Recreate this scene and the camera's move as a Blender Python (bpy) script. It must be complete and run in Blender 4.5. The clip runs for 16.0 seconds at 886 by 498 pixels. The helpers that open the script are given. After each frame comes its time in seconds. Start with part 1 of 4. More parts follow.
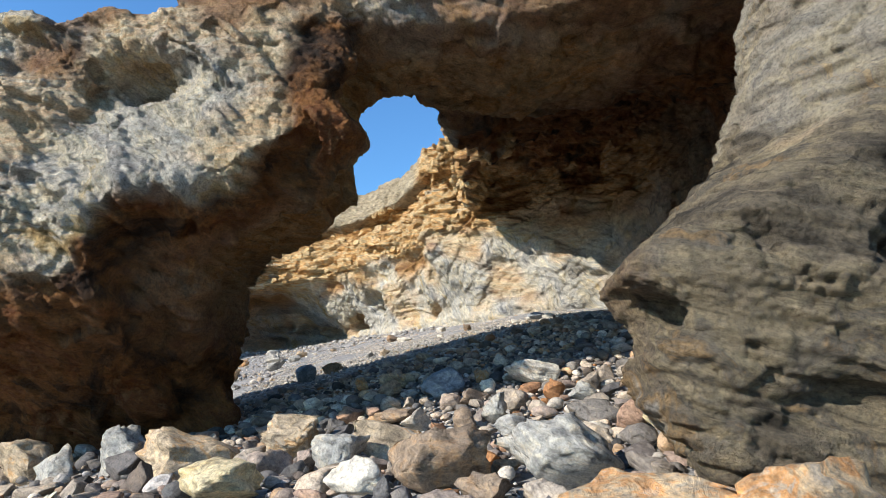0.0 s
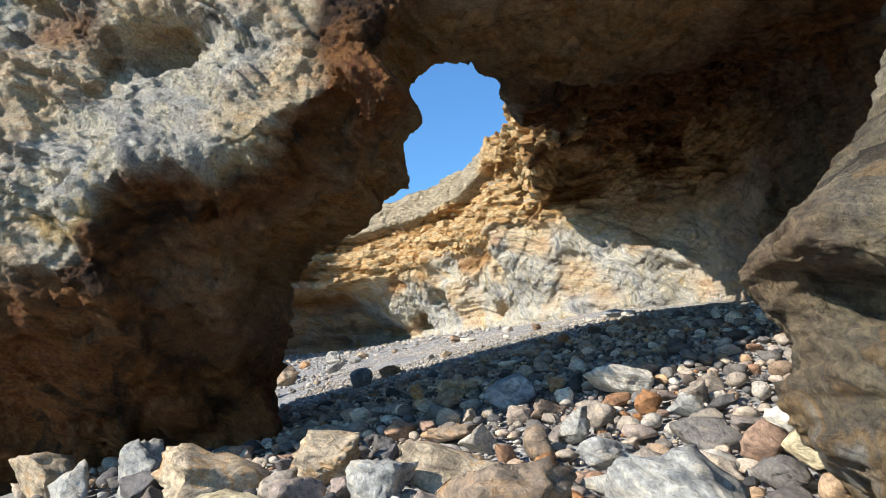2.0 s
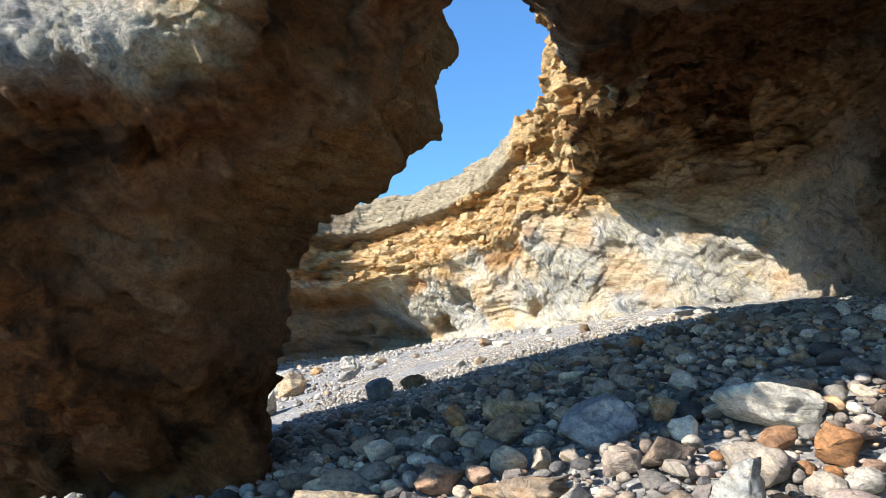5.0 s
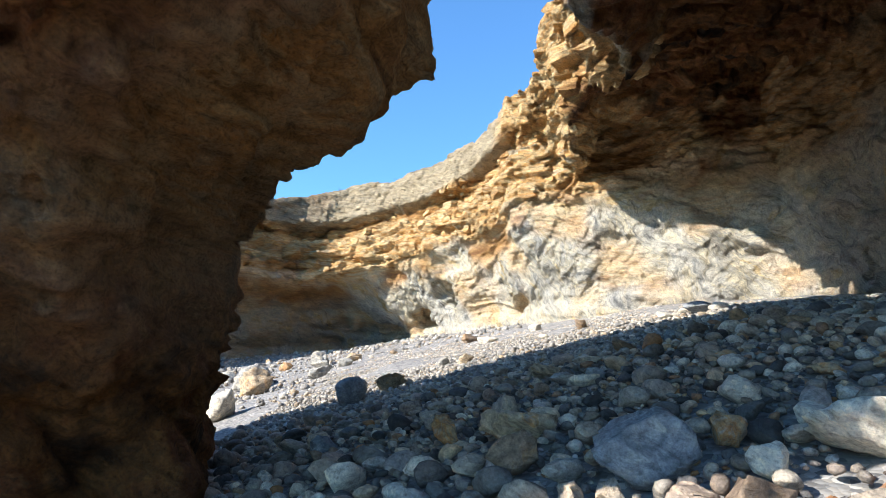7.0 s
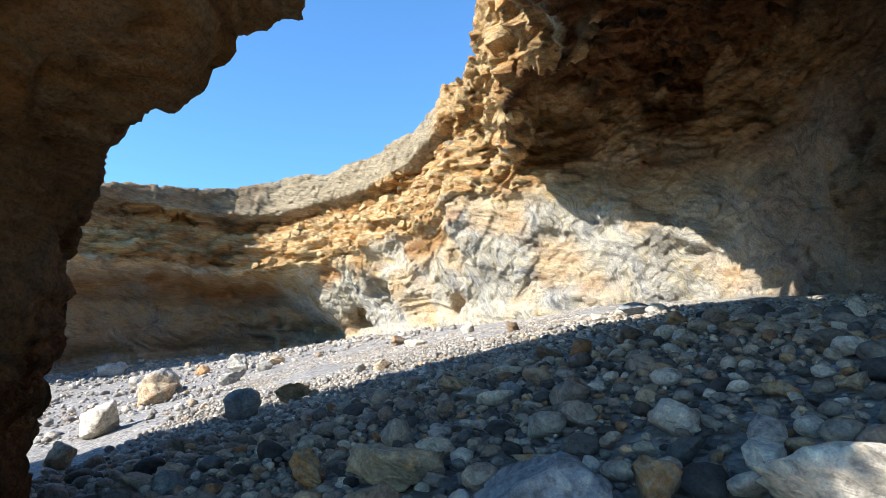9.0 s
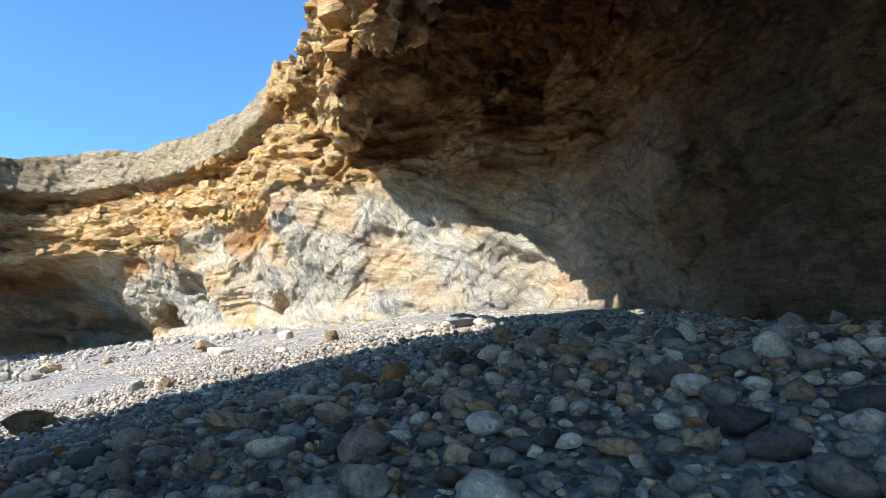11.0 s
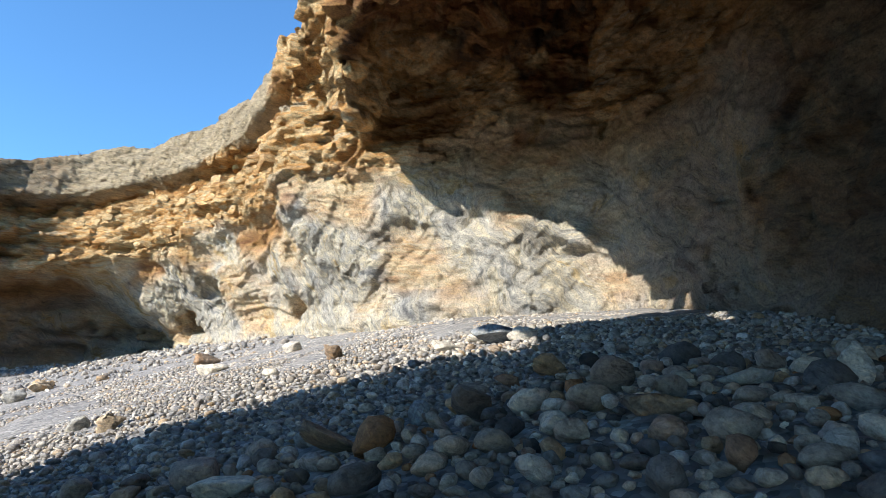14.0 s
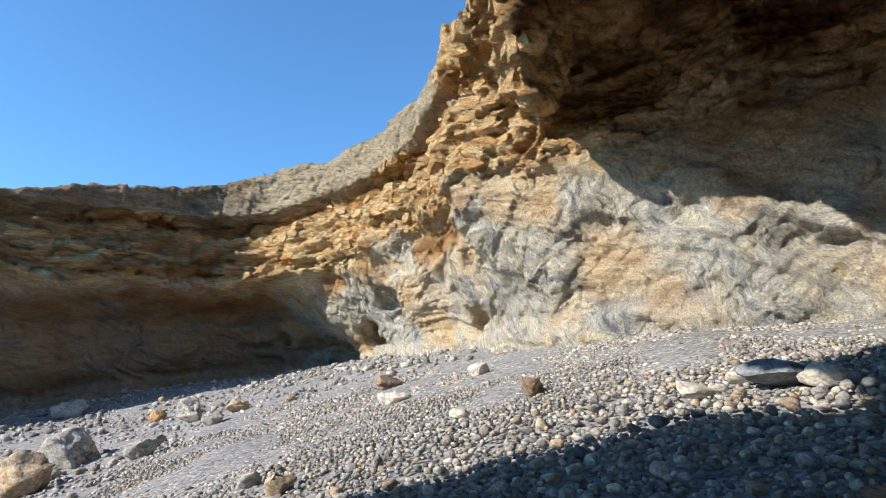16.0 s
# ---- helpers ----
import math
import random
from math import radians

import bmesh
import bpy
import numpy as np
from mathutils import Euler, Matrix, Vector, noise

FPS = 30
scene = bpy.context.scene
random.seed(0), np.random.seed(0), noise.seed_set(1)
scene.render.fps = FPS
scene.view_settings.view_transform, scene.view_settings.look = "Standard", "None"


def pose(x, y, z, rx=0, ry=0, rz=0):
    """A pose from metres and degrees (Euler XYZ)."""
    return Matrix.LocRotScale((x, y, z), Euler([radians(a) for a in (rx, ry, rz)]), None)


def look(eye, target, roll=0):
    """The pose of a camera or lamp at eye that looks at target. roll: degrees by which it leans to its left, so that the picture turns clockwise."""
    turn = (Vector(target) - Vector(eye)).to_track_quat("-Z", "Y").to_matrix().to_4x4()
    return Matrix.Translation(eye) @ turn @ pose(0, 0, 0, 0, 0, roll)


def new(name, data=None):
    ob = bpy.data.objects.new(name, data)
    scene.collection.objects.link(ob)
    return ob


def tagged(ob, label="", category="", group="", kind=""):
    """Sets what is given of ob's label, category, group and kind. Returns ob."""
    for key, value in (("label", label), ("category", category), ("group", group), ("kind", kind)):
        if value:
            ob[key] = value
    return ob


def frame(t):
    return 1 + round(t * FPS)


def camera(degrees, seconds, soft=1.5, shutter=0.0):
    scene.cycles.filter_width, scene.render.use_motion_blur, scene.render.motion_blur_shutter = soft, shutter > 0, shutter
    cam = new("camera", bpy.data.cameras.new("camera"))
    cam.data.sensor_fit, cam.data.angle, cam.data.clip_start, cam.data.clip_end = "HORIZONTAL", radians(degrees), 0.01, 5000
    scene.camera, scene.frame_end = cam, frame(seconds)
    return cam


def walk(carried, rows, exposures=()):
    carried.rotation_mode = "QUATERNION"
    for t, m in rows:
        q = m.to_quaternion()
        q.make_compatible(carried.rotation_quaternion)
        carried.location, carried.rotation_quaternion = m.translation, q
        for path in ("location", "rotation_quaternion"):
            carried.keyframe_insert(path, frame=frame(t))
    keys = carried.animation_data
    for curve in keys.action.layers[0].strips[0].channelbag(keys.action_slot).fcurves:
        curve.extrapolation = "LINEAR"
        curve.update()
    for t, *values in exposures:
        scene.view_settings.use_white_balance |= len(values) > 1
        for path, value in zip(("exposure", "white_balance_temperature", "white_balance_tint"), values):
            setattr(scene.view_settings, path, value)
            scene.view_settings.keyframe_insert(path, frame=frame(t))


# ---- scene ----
cam = camera(71.3, 16.0, soft=0.6)
PATH = [
    (0, (0.353, 0.312, 1.106), (0.277, 2.259, 1.557), 1.0),
    (0.5, (0.321, 0.775, 1.194), (0.141, 2.715, 1.644), 1.3),
    (1, (0.370, 1.298, 1.178), (0.167, 3.236, 1.627), 1.3),
    (1.5, (0.436, 1.780, 1.192), (0.204, 3.715, 1.641), 1.3),
    (2, (0.311, 2.152, 1.275), (0.023, 4.080, 1.722), 1.4),
    (2.5, (0.082, 2.578, 1.335), (-0.212, 4.505, 1.782), 1.5),
    (3, (0.071, 3.146, 1.356), (-0.226, 5.073, 1.801), 1.5),
    (3.5, (0.016, 3.651, 1.404), (-0.311, 5.574, 1.849), 1.6),
    (4, (-0.163, 4.149, 1.567), (-0.510, 6.068, 2.011), 1.6),
    (4.5, (-0.325, 4.656, 1.590), (-0.671, 6.576, 2.032), 1.6),
    (4.7, (-0.435, 4.908, 1.543), (-0.775, 6.825, 1.998), 1.4),
    (6.8, (-1.006, 7.010, 1.634), (-1.324, 8.934, 2.078), 2.3),
    (7, (-1.034, 7.176, 1.658), (-1.307, 9.106, 2.104), 2.2),
    (7.5, (-0.967, 7.595, 1.653), (-1.192, 9.532, 2.099), 2.1),
    (8, (-0.762, 8.052, 1.764), (-0.985, 9.988, 2.210), 2.1),
    (8.2, (-0.729, 8.192, 1.802), (-0.950, 10.129, 2.249), 2.1),
    (10.3, (0.018, 9.767, 2.173), (0.116, 11.714, 2.620), 1.6),
    (10.5, (0.051, 9.941, 2.224), (0.166, 11.887, 2.673), 1.7),
    (11, (0.064, 10.281, 2.361), (0.449, 12.190, 2.815), 1.3),
    (11.5, (0.257, 10.703, 2.395), (0.828, 12.565, 2.851), 0.8),
    (12, (0.498, 11.082, 2.486), (1.124, 12.926, 2.943), 0.7),
    (12.5, (0.711, 11.486, 2.522), (1.352, 13.324, 2.979), 0.7),
    (13, (0.857, 11.994, 2.730), (1.440, 13.852, 3.185), 0.7),
    (13.5, (0.915, 12.450, 2.810), (1.410, 14.334, 3.263), 0.8),
    (14, (0.887, 12.916, 2.949), (1.140, 14.851, 3.387), 0.7),
    (14.5, (0.725, 13.443, 3.093), (0.740, 15.397, 3.519), 0.3),
    (15, (0.649, 14.110, 3.415), (0.490, 16.058, 3.836), 0.5),
    (15.5, (0.544, 14.592, 3.510), (0.333, 16.535, 3.932), 0.5),
    (16, (0.506, 15.086, 3.597), (0.209, 17.019, 4.019), 0.6),
]
walk(cam, [(t, look(eye, target, roll)) for t, eye, target, roll in PATH],
     [(0, 0.62), (2.5, 0.78), (4.5, 1.02), (7, 1.14), (10.5, 1.08), (12.5, 1.0), (14, 0.9), (16, 0.66)])

# ---------------------------------------------------------------- daylight
SUN = Vector((-0.737, -0.479, 0.477)).normalized()          # the way towards the sun
world = bpy.data.worlds.new("sky")
scene.world = world
world.use_nodes = True
wn = world.node_tree.nodes
sky = wn.new("ShaderNodeTexSky")
sky.sky_type = 'NISHITA'
sky.sun_disc = False
sky.sun_elevation = math.asin(SUN.z)
sky.sun_rotation = math.atan2(SUN.x, SUN.y)
sky.air_density, sky.dust_density, sky.ozone_density = 1.2, 0.0, 3.0
wn["Background"].inputs["Strength"].default_value = 0.106
tint = wn.new("ShaderNodeMix")                            # the deep blue of a clear dry day
tint.data_type, tint.blend_type = 'RGBA', 'MULTIPLY'
tint.inputs[0].default_value, tint.inputs[7].default_value = 1.0, (0.68, 1.09, 1.42, 1)
world.node_tree.links.new(sky.outputs["Color"], tint.inputs[6])
world.node_tree.links.new(tint.outputs[2], wn["Background"].inputs["Color"])
sun_lamp = bpy.data.lights.new("sun", 'SUN')
sun_lamp.energy, sun_lamp.angle, sun_lamp.color = 5.0, radians(0.55), (1.0, 0.95, 0.875)
sun_ob = new("sun", sun_lamp)
sun_ob.matrix_world = look(SUN * 60, (0, 0, 0))


# ---------------------------------------------------------------- noise in numpy
def hash3(i, j, k, seed):
    h = (i.astype(np.int64) * 73856093) ^ (j.astype(np.int64) * 19349663) ^ (k.astype(np.int64) * 83492791) ^ (seed * 2654435)
    h = h.astype(np.uint32)
    h = (h ^ (h >> 15)) * np.uint32(2246822519)
    h = (h ^ (h >> 13)) * np.uint32(3266489917)
    h = h ^ (h >> 16)
    return h.astype(np.float32) / np.float32(4294967295.0)


def vnoise(x, y, z, seed=0):
    """Smooth noise from -1 to 1."""
    x, y, z = np.broadcast_arrays(x, y, z)
    fx, fy, fz = np.floor(x), np.floor(y), np.floor(z)
    i, j, k = fx.astype(np.int32), fy.astype(np.int32), fz.astype(np.int32)
    u, v, w = [(t * t * (3 - 2 * t)).astype(np.float32) for t in (x - fx, y - fy, z - fz)]
    out = np.zeros(x.shape, np.float32)
    for a in (0, 1):
        for b in (0, 1):
            for c in (0, 1):
                out += hash3(i + a, j + b, k + c, seed) * (u if a else 1 - u) * (v if b else 1 - v) * (w if c else 1 - w)
    return out * 2 - 1


def fbm(x, y, z, octaves=4, seed=0, gain=0.5):
    out, amp, f = 0, 1.0, 1.0
    for o in range(octaves):
        out = out + amp * vnoise(x * f + 7.3 * o, y * f - 3.1 * o, z * f + 1.7 * o, seed + o)
        amp, f = amp * gain, f * 2.03
    return out


def facets(x, y, z, freq, seed, flat=1.0, turn=(0.5, 0.4, 0.7)):
    """Jointed stone in a turned frame: a height for each block, whose face has a tilt of its own, and the distance to the joint."""
    r = np.array(Euler(turn).to_matrix())
    x, y, z = [(r[n, 0] * x + r[n, 1] * y + r[n, 2] * z) * freq * (flat if n == 2 else 1) for n in range(3)]
    w = 0.3 * vnoise(x * 1.3, y * 1.3, z * 1.3, seed + 50)
    x, y, z = x + w, y - w, z + w
    i, j, k = np.floor(x), np.floor(y), np.floor(z)
    x, y, z = (x - i).astype(np.float32), (y - j).astype(np.float32), (z - k).astype(np.float32)
    i, j, k = i.astype(np.int32), j.astype(np.int32), k.astype(np.int32)
    near, second, high = np.full(x.shape, 9.0, np.float32), np.full(x.shape, 9.0, np.float32), np.zeros(x.shape, np.float32)
    for a in (-1, 0, 1):
        for b in (-1, 0, 1):
            for c in (-1, 0, 1):
                h = hash3(i + a, j + b, k + c, seed)
                u, v, t = np.modf(h * 37.7)[0], np.modf(h * 113.3)[0], np.modf(h * 571.1)[0]
                dx, dy, dz = x - a - 0.1 - 0.8 * u, y - b - 0.1 - 0.8 * v, z - c - 0.1 - 0.8 * t
                d = np.maximum(np.maximum(np.abs(dx), np.abs(dy)), np.abs(dz))
                closer = d < near
                second = np.where(closer, near, np.minimum(second, d))
                high = np.where(closer, h - 0.5 + 1.3 * ((t - 0.5) * dx + (u - 0.5) * dy + (v - 0.5) * dz), high)
                near = np.where(closer, d, near)
    return high, np.clip(1 - (second - near) / 0.10, 0, 1)


def smin(a, b, k):
    h = np.clip(0.5 + 0.5 * (b - a) / k, 0, 1)
    return b + (a - b) * h - k * h * (1 - h)


def smax(a, b, k):
    return -smin(-a, -b, k)


# ---------------------------------------------------------------- the beach
def beach(x, y):
    """Height of the shingle beach: it climbs inland and towards the cliff."""
    x, y = np.asarray(x, float), np.asarray(y, float)
    h = np.interp(y, [-40, 0, 5, 10, 12, 14, 17.5, 20, 23, 26, 30, 36, 43, 55, 80],
                  [-1.5, -0.7, -0.2, 0.35, 0.9, 1.45, 2.15, 2.55, 3.1, 3.6, 4.1, 5.1, 5.95, 6.4, 7])
    s = np.interp(y, [0, 5, 10, 13, 15, 20, 28, 36, 44, 55], [0.10, 0.12, 0.14, 0.20, 0.265, 0.265, 0.24, 0.21, 0.18, 0.20])
    ease = np.interp(y, [14, 18], [0.75, 0.35])
    xs = np.where(x > 3, 3 + (np.minimum(x, 9) - 3) * ease, np.where(x > -12, x, -12 + np.maximum(x + 12, -30) * 0.6))
    return h + s * xs


# ---------------------------------------------------------------- the rock: one field, negative inside the stone
WALL = [(9.5, 3.0), (5.5, 8.6), (6.9, 12.5), (7.3, 16.5), (7.2, 20.0), (7.7, 23.5), (6.6, 26.6), (4.0, 28.0), (1.3, 30.2),
        (-1.4, 35.6), (-4.4, 40.0), (-6.3, 43.8), (-9.0, 46.2), (-11.5, 46.8), (-14.7, 46.4), (-17.5, 44.1), (-21.0, 41.6), (-27.0, 37.6), (-48.0, 24.0)]


# the brow of the cliff, where its upper beds jut over the foot
BROW = [(3.2, 25.2), (0.2, 28.0), (-1.6, 30.2), (-3.6, 35.2), (-6.1, 38.8), (-9.4, 41.5), (-12.2, 42.6), (-14.6, 42.0), (-18.5, 38.6), (-23.0, 34.0), (-48.0, 12.0)]


def wall_distance(x, y, line=WALL):
    """Distance in plan to the foot of the cliff, or to its brow: negative behind it."""
    best = np.full(x.shape, 1e9)
    side = np.zeros(x.shape)
    for (ax, ay), (bx, by) in zip(line[:-1], line[1:]):
        dx, dy = bx - ax, by - ay
        t = np.clip(((x - ax) * dx + (y - ay) * dy) / (dx * dx + dy * dy), 0, 1)
        px, py = x - ax - t * dx, y - ay - t * dy
        d = px * px + py * py
        s = dx * py - dy * px
        side = np.where(d < best - 1e-9, s, side)
        best = np.minimum(best, d)
    return np.sqrt(best) * np.where(side < 0, -1, 1)


def arch_brow(x):
    """Height at which the pale front face of the arch breaks off over its shaded underside."""
    return np.interp(x, [-6.2, -5.2, -4.8, -3.3, -2.8, -2.5, -2.2, -1.7], [3.0, 4.1, 4.35, 4.5, 5.2, 5.8, 6.0, 6.0])


def rock(X, Y, Z):
    x, y, z = X[:, None, None], Y[None, :, None], Z[None, None, :]
    flat = np.broadcast_arrays(X[:, None], Y[None, :])
    plan = wall_distance(flat[0].astype(float), flat[1].astype(float))[:, :, None]
    brow_plan = wall_distance(flat[0].astype(float), flat[1].astype(float), BROW)[:, :, None]
    n1 = 0.45 * vnoise(x * 0.45, y * 0.45, z * 0.6, 3) + 0.22 * vnoise(x * 1.1, y * 1.1, z * 1.5, 9)
    # the pillar at the seaward side, undercut at its foot
    side = np.interp(z, [-2, 0.6, 2.0, 3.0, 3.7, 4.0, 4.2, 4.5, 4.9, 5.3, 6.0, 6.8, 7.6], [-5.0, -4.75, -4.6, -4.6, -4.35, -3.75, -3.0, -2.65, -2.35, -2.05, -2.25, -2.3, -2.05])
    side = side + 0.25 * np.clip(12.0 - y, 0, 2)
    face = np.interp(z, [-2, 0.3, 1.2, 2.0, 2.8, 4, 5, 6, 7.0, 7.4, 8.6], [13.6, 13.2, 11.9, 10.2, 9.4, 9.2, 9.55, 9.8, 9.95, 9.75, 9.9])
    brow = arch_brow(x)
    face = np.where(x > -5.5, np.maximum(face, np.minimum(9.2 + (1.25 - 0.4 * np.clip((x + 3.3) / 0.8, 0, 1)) * (brow - z), 13.2)), face)
    face = face + 1.1 * np.exp(-((x + 5.6) / 0.8) ** 2 - ((z - 6.35) / 0.5) ** 2)
    pillar = smax((x - side) * 0.8, (face - y) * 0.85, 0.35)
    back = 13.7 + 1.3 * np.clip(-3.7 - x, 0, 2.4) - 0.35 * np.clip(-8 - x, 0, 8)
    back = back - 0.45 * np.clip((4.5 - z) / 1.0, 0, 1)
    pillar = smax(pillar, (y - back) * 0.6, 0.35)
    ridge = np.maximum(np.clip((16.8 - y) / 0.5, 0, 1), np.clip((x + 2) / 1.5, 0, 1))
    top = 7.9 - 0.5 * np.clip((y - 12.2) / 1.4, 0, 1) + 2.75 * np.clip((x + 5.3) / 0.9, 0, 1) * ridge + 0.24 * np.maximum(0, x + 3.5) ** 1.2
    top = top + 0.4 * np.clip((x + 6.0) / 0.4, 0, 1) * np.clip((-4.9 - x) / 0.3, 0, 1) * np.clip((y - 14.2) / 0.5, 0, 1)
    top = top + 1.3 * np.clip((x + 7.4) / 1.4, 0, 1) * np.clip((y - 13.6) / 0.6, 0, 1) * np.clip(-2.5 - x, 0, 1)
    top = np.minimum(top + 2.6 * np.clip((y - 18.5) / 3, 0, 1), 14.2)
    pillar = smax(pillar, z - top, 0.3)
    # the roof that spans from the pillar to the cliff
    soffit = 7.05 + 0.30 * np.clip((0.3 - x) / 1.2, 0, 1) + 0.16 * np.clip(x + 1.7, -2, 8) 
    lip = np.interp(y, [12, 17, 20, 21.6, 22.3, 23.6, 25, 26, 27.2, 28.6, 30], [0, 1.15, 1.25, 1.5, 1.9, 2.8, 2.8, 2.5, 2.1, 2.0, 1.2])
    deep = np.clip((x - np.interp(y, [20, 22.3, 24, 25, 27, 28], [1.2, 1.3, 0.35, 0.2, 0.45, 0.8])) / 0.8, 0, 1)
    soffit = soffit + lip * (1 - deep) + 0.27 * np.clip(y - 12.0, 0, 12.5) * deep
    soffit = soffit - 0.03 * np.maximum(0, x - 3) ** 2
    rim = np.interp(y, [9, 12.3, 13, 13.4, 16.6, 20, 22.3, 24, 25, 26, 27.5, 29.5, 31, 33], [-6, -4.5, -3.4, -3.0, -3.3, -1.14, -0.37, -0.1, -0.2, -0.5, -0.8, -1.5, -2.1, -2.0])
    rim = rim + np.clip(12.2 - z, 0, 4) * np.interp(y, [12.5, 13.4, 16.6, 20, 22.3, 24, 25.1, 25.7, 27, 29], [0.2, 0.3, 0.88, 0.69, 0.62, 0.45, 0.25, 0.28, 0.47, 0.7])
    roof = smax((soffit - z) * 0.95, (rim - x) * 0.75, 0.3)
    front = np.interp(x, [-4, 2, 4, 6], [9.9, 9.9, 8.2, 7.0])
    roof = smax(roof, front - y, 0.35)
    roof = smax(roof, z - top, 0.3)
    roof = smax(roof, y - 32.0, 0.5)
    # unseen spur added behind the pillar's top to shade the beach below the cave
    shade_spur = smax(smax(np.abs(x + 3.72) - 0.62, np.abs(y - 15.6) - 1.8, 0.3), smax(8.5 - z, z - 10.3 - 1.7 * np.clip((y - 15.5) / 2, 0, 1), 0.3), 0.3)
    pillar = smin(pillar, shade_spur, 0.4)
    # the cliff with its cave and the far cove
    dip = z - 0.03 * (x + 5) + 0.10 * np.clip(-9 - x, 0, 7)
    out = np.interp(dip, [0, 4, 5.5, 7.5, 8.6, 8.9, 10.4, 11.4, 11.8, 12.05, 13.0, 14.8], [0.9, 0.5, 0.1, 0.1, 0.0, 0.15, 0.05, -0.6, -0.75, 0.1, 0.0, -0.3])
    west = np.clip((-9.5 - x) / 3, 0, 1)
    rise = np.clip((dip - 5.2 - 2.2 * west) / (3.6 - 2.2 * west), 0, 1) * np.clip((y - 28.5) / 2.5, 0, 1)
    plan = plan * (1 - rise) + brow_plan * rise
    inside = np.clip((31.5 - y) / 3, 0, 1)
    lean = np.maximum(0, z - 5.5) * 0.12 - 0.35
    out = out * (1 - inside) + lean * inside
    foot = beach(flat[0], flat[1])[:, :, None] + 0.5
    out = out - 1.3 * np.exp(-((z - foot) / 0.75) ** 2) * np.clip((-9.0 - x) / 1.5, 0, 1)
    cliff = plan - out
    cliff = smax(cliff, -(plan + 9.0), 0.3)
    plateau = np.interp(x, [-48, -24, -21, -19, -16.4, -14.7, -13.4, -11.7, -8.2, -5, -3.2, -1.4, 0, 5], [9.5, 11.1, 11.4, 12.0, 12.55, 12.95, 13.4, 13.85, 14.0, 14.0, 13.55, 13.7, 14.2, 14.2])
    cliff = smax(cliff, z - plateau - 0.15 * vnoise(x * 0.3, y * 0.3, z * 0, 77), 0.25)
    # the buttress beside the landward mouth
    edge = np.interp(z, [-1, 0.4, 0.65, 0.95, 1.25, 1.5, 1.75, 2.0, 2.15, 2.45, 2.6, 2.9, 3.4, 4.1, 4.85, 5.7, 6.6, 9],
                     [2.9, 2.6, 2.3, 2.02, 1.88, 1.85, 1.78, 1.6, 1.6, 1.93, 2.25, 2.6, 3.05, 3.65, 3.85, 4.2, 4.3, 4.8])
    mid = 6.0 + 2.0 * np.clip((z - 2.6) / 1.4, 0, 1)
    edge = edge + 0.4 * np.maximum(0, mid - 0.3 - y) + 0.55 * np.maximum(0, y - mid - 0.5)
    prow = np.interp(z, [0, 2, 3, 5, 8], [5.5, 5.1, 5.3, 6.4, 7.6]) - 0.2 * (x - 3)
    buttress = smax((edge - x) * 0.85, (prow - y) * 0.9, 0.3)
    buttress = smax(buttress, y - 11.5, 0.4)
    buttress = smax(buttress, z - 14.2, 0.3)
    f = smin(pillar, roof, 0.5)
    f = smin(f, cliff, 0.8)
    f = smin(f, buttress, 0.25)
    # hollows worn into the foot of the far cliff and into the buttress
    for hx, hy, hz, r, wide, tall in ((-5.3, 40.0, 6.6, 1.15, 1.0, 0.75), (-6.9, 43.6, 5.6, 1.25, 1.0, 0.6), (-11.6, 46.0, 4.9, 2.1, 1.5, 0.45), (-15.2, 44.2, 7.0, 0.75, 1.5, 0.45), (-1.3, 35.0, 5.7, 0.5, 1.0, 0.8),
                                      (1.8, 29.3, 7.2, 0.22, 1.5, 0.6), (5.2, 27.6, 6.3, 0.36, 1.6, 0.55), (2.7, 29.2, 4.95, 0.4, 1.3, 0.7), (5.0, 27.1, 9.3, 0.5, 1.1, 0.8),
                                      (2.05, 5.75, 1.78, 0.12, 1.2, 0.7), (3.1, 5.0, 1.05, 0.38, 1.7, 0.45), (4.3, 5.0, 2.3, 0.7, 0.8, 1.1)):
        a, b = np.searchsorted(X, [hx - 2 * r * wide - 0.6, hx + 2 * r * wide + 0.6])
        c, d = np.searchsorted(Y, [hy - 2 * r - 0.6, hy + 2 * r + 0.6])
        hole = np.sqrt(((x[a:b] - hx) / wide) ** 2 + (y[:, c:d] - hy) ** 2 + ((z - hz) / tall) ** 2) - r
        hole = hole + 0.5 * r * vnoise(x[a:b] * 1.7, y[:, c:d] * 1.7, z * 2.8, 13)
        f[a:b, c:d] = smax(f[a:b, c:d], -hole * 0.7, 0.25)
    calm = 0.7 - 0.4 * np.clip((x - 0.5) / 1, 0, 1) * np.clip((11 - y) / 2, 0, 1)
    calm = calm - 0.4 * np.exp(-((x + 2.0) / 1.1) ** 2 - ((y - 12.6) / 1.2) ** 2)
    far = np.clip((y - 26) / 3, 0, 1) * np.clip((9.0 - dip) / 0.8, 0, 1)
    calm = calm - 0.45 * np.exp(-((x - 0.4) / 1.4) ** 2 - ((y - 24.5) / 3) ** 2)
    calm = calm * (1 - 0.55 * np.clip((y - 29) / 2, 0, 1) * np.clip((z - 11.0) / 1.0, 0, 1))
    knobs = 0.20 * np.abs(vnoise(x * 0.8 + z * 0.5, y * 0.8, z * 1.2, 15)) - 0.08 + 0.07 * vnoise(x * 1.9, y * 1.9, z * 2.3, 17)
    return (f + n1 * calm - knobs * far).astype(np.float32)


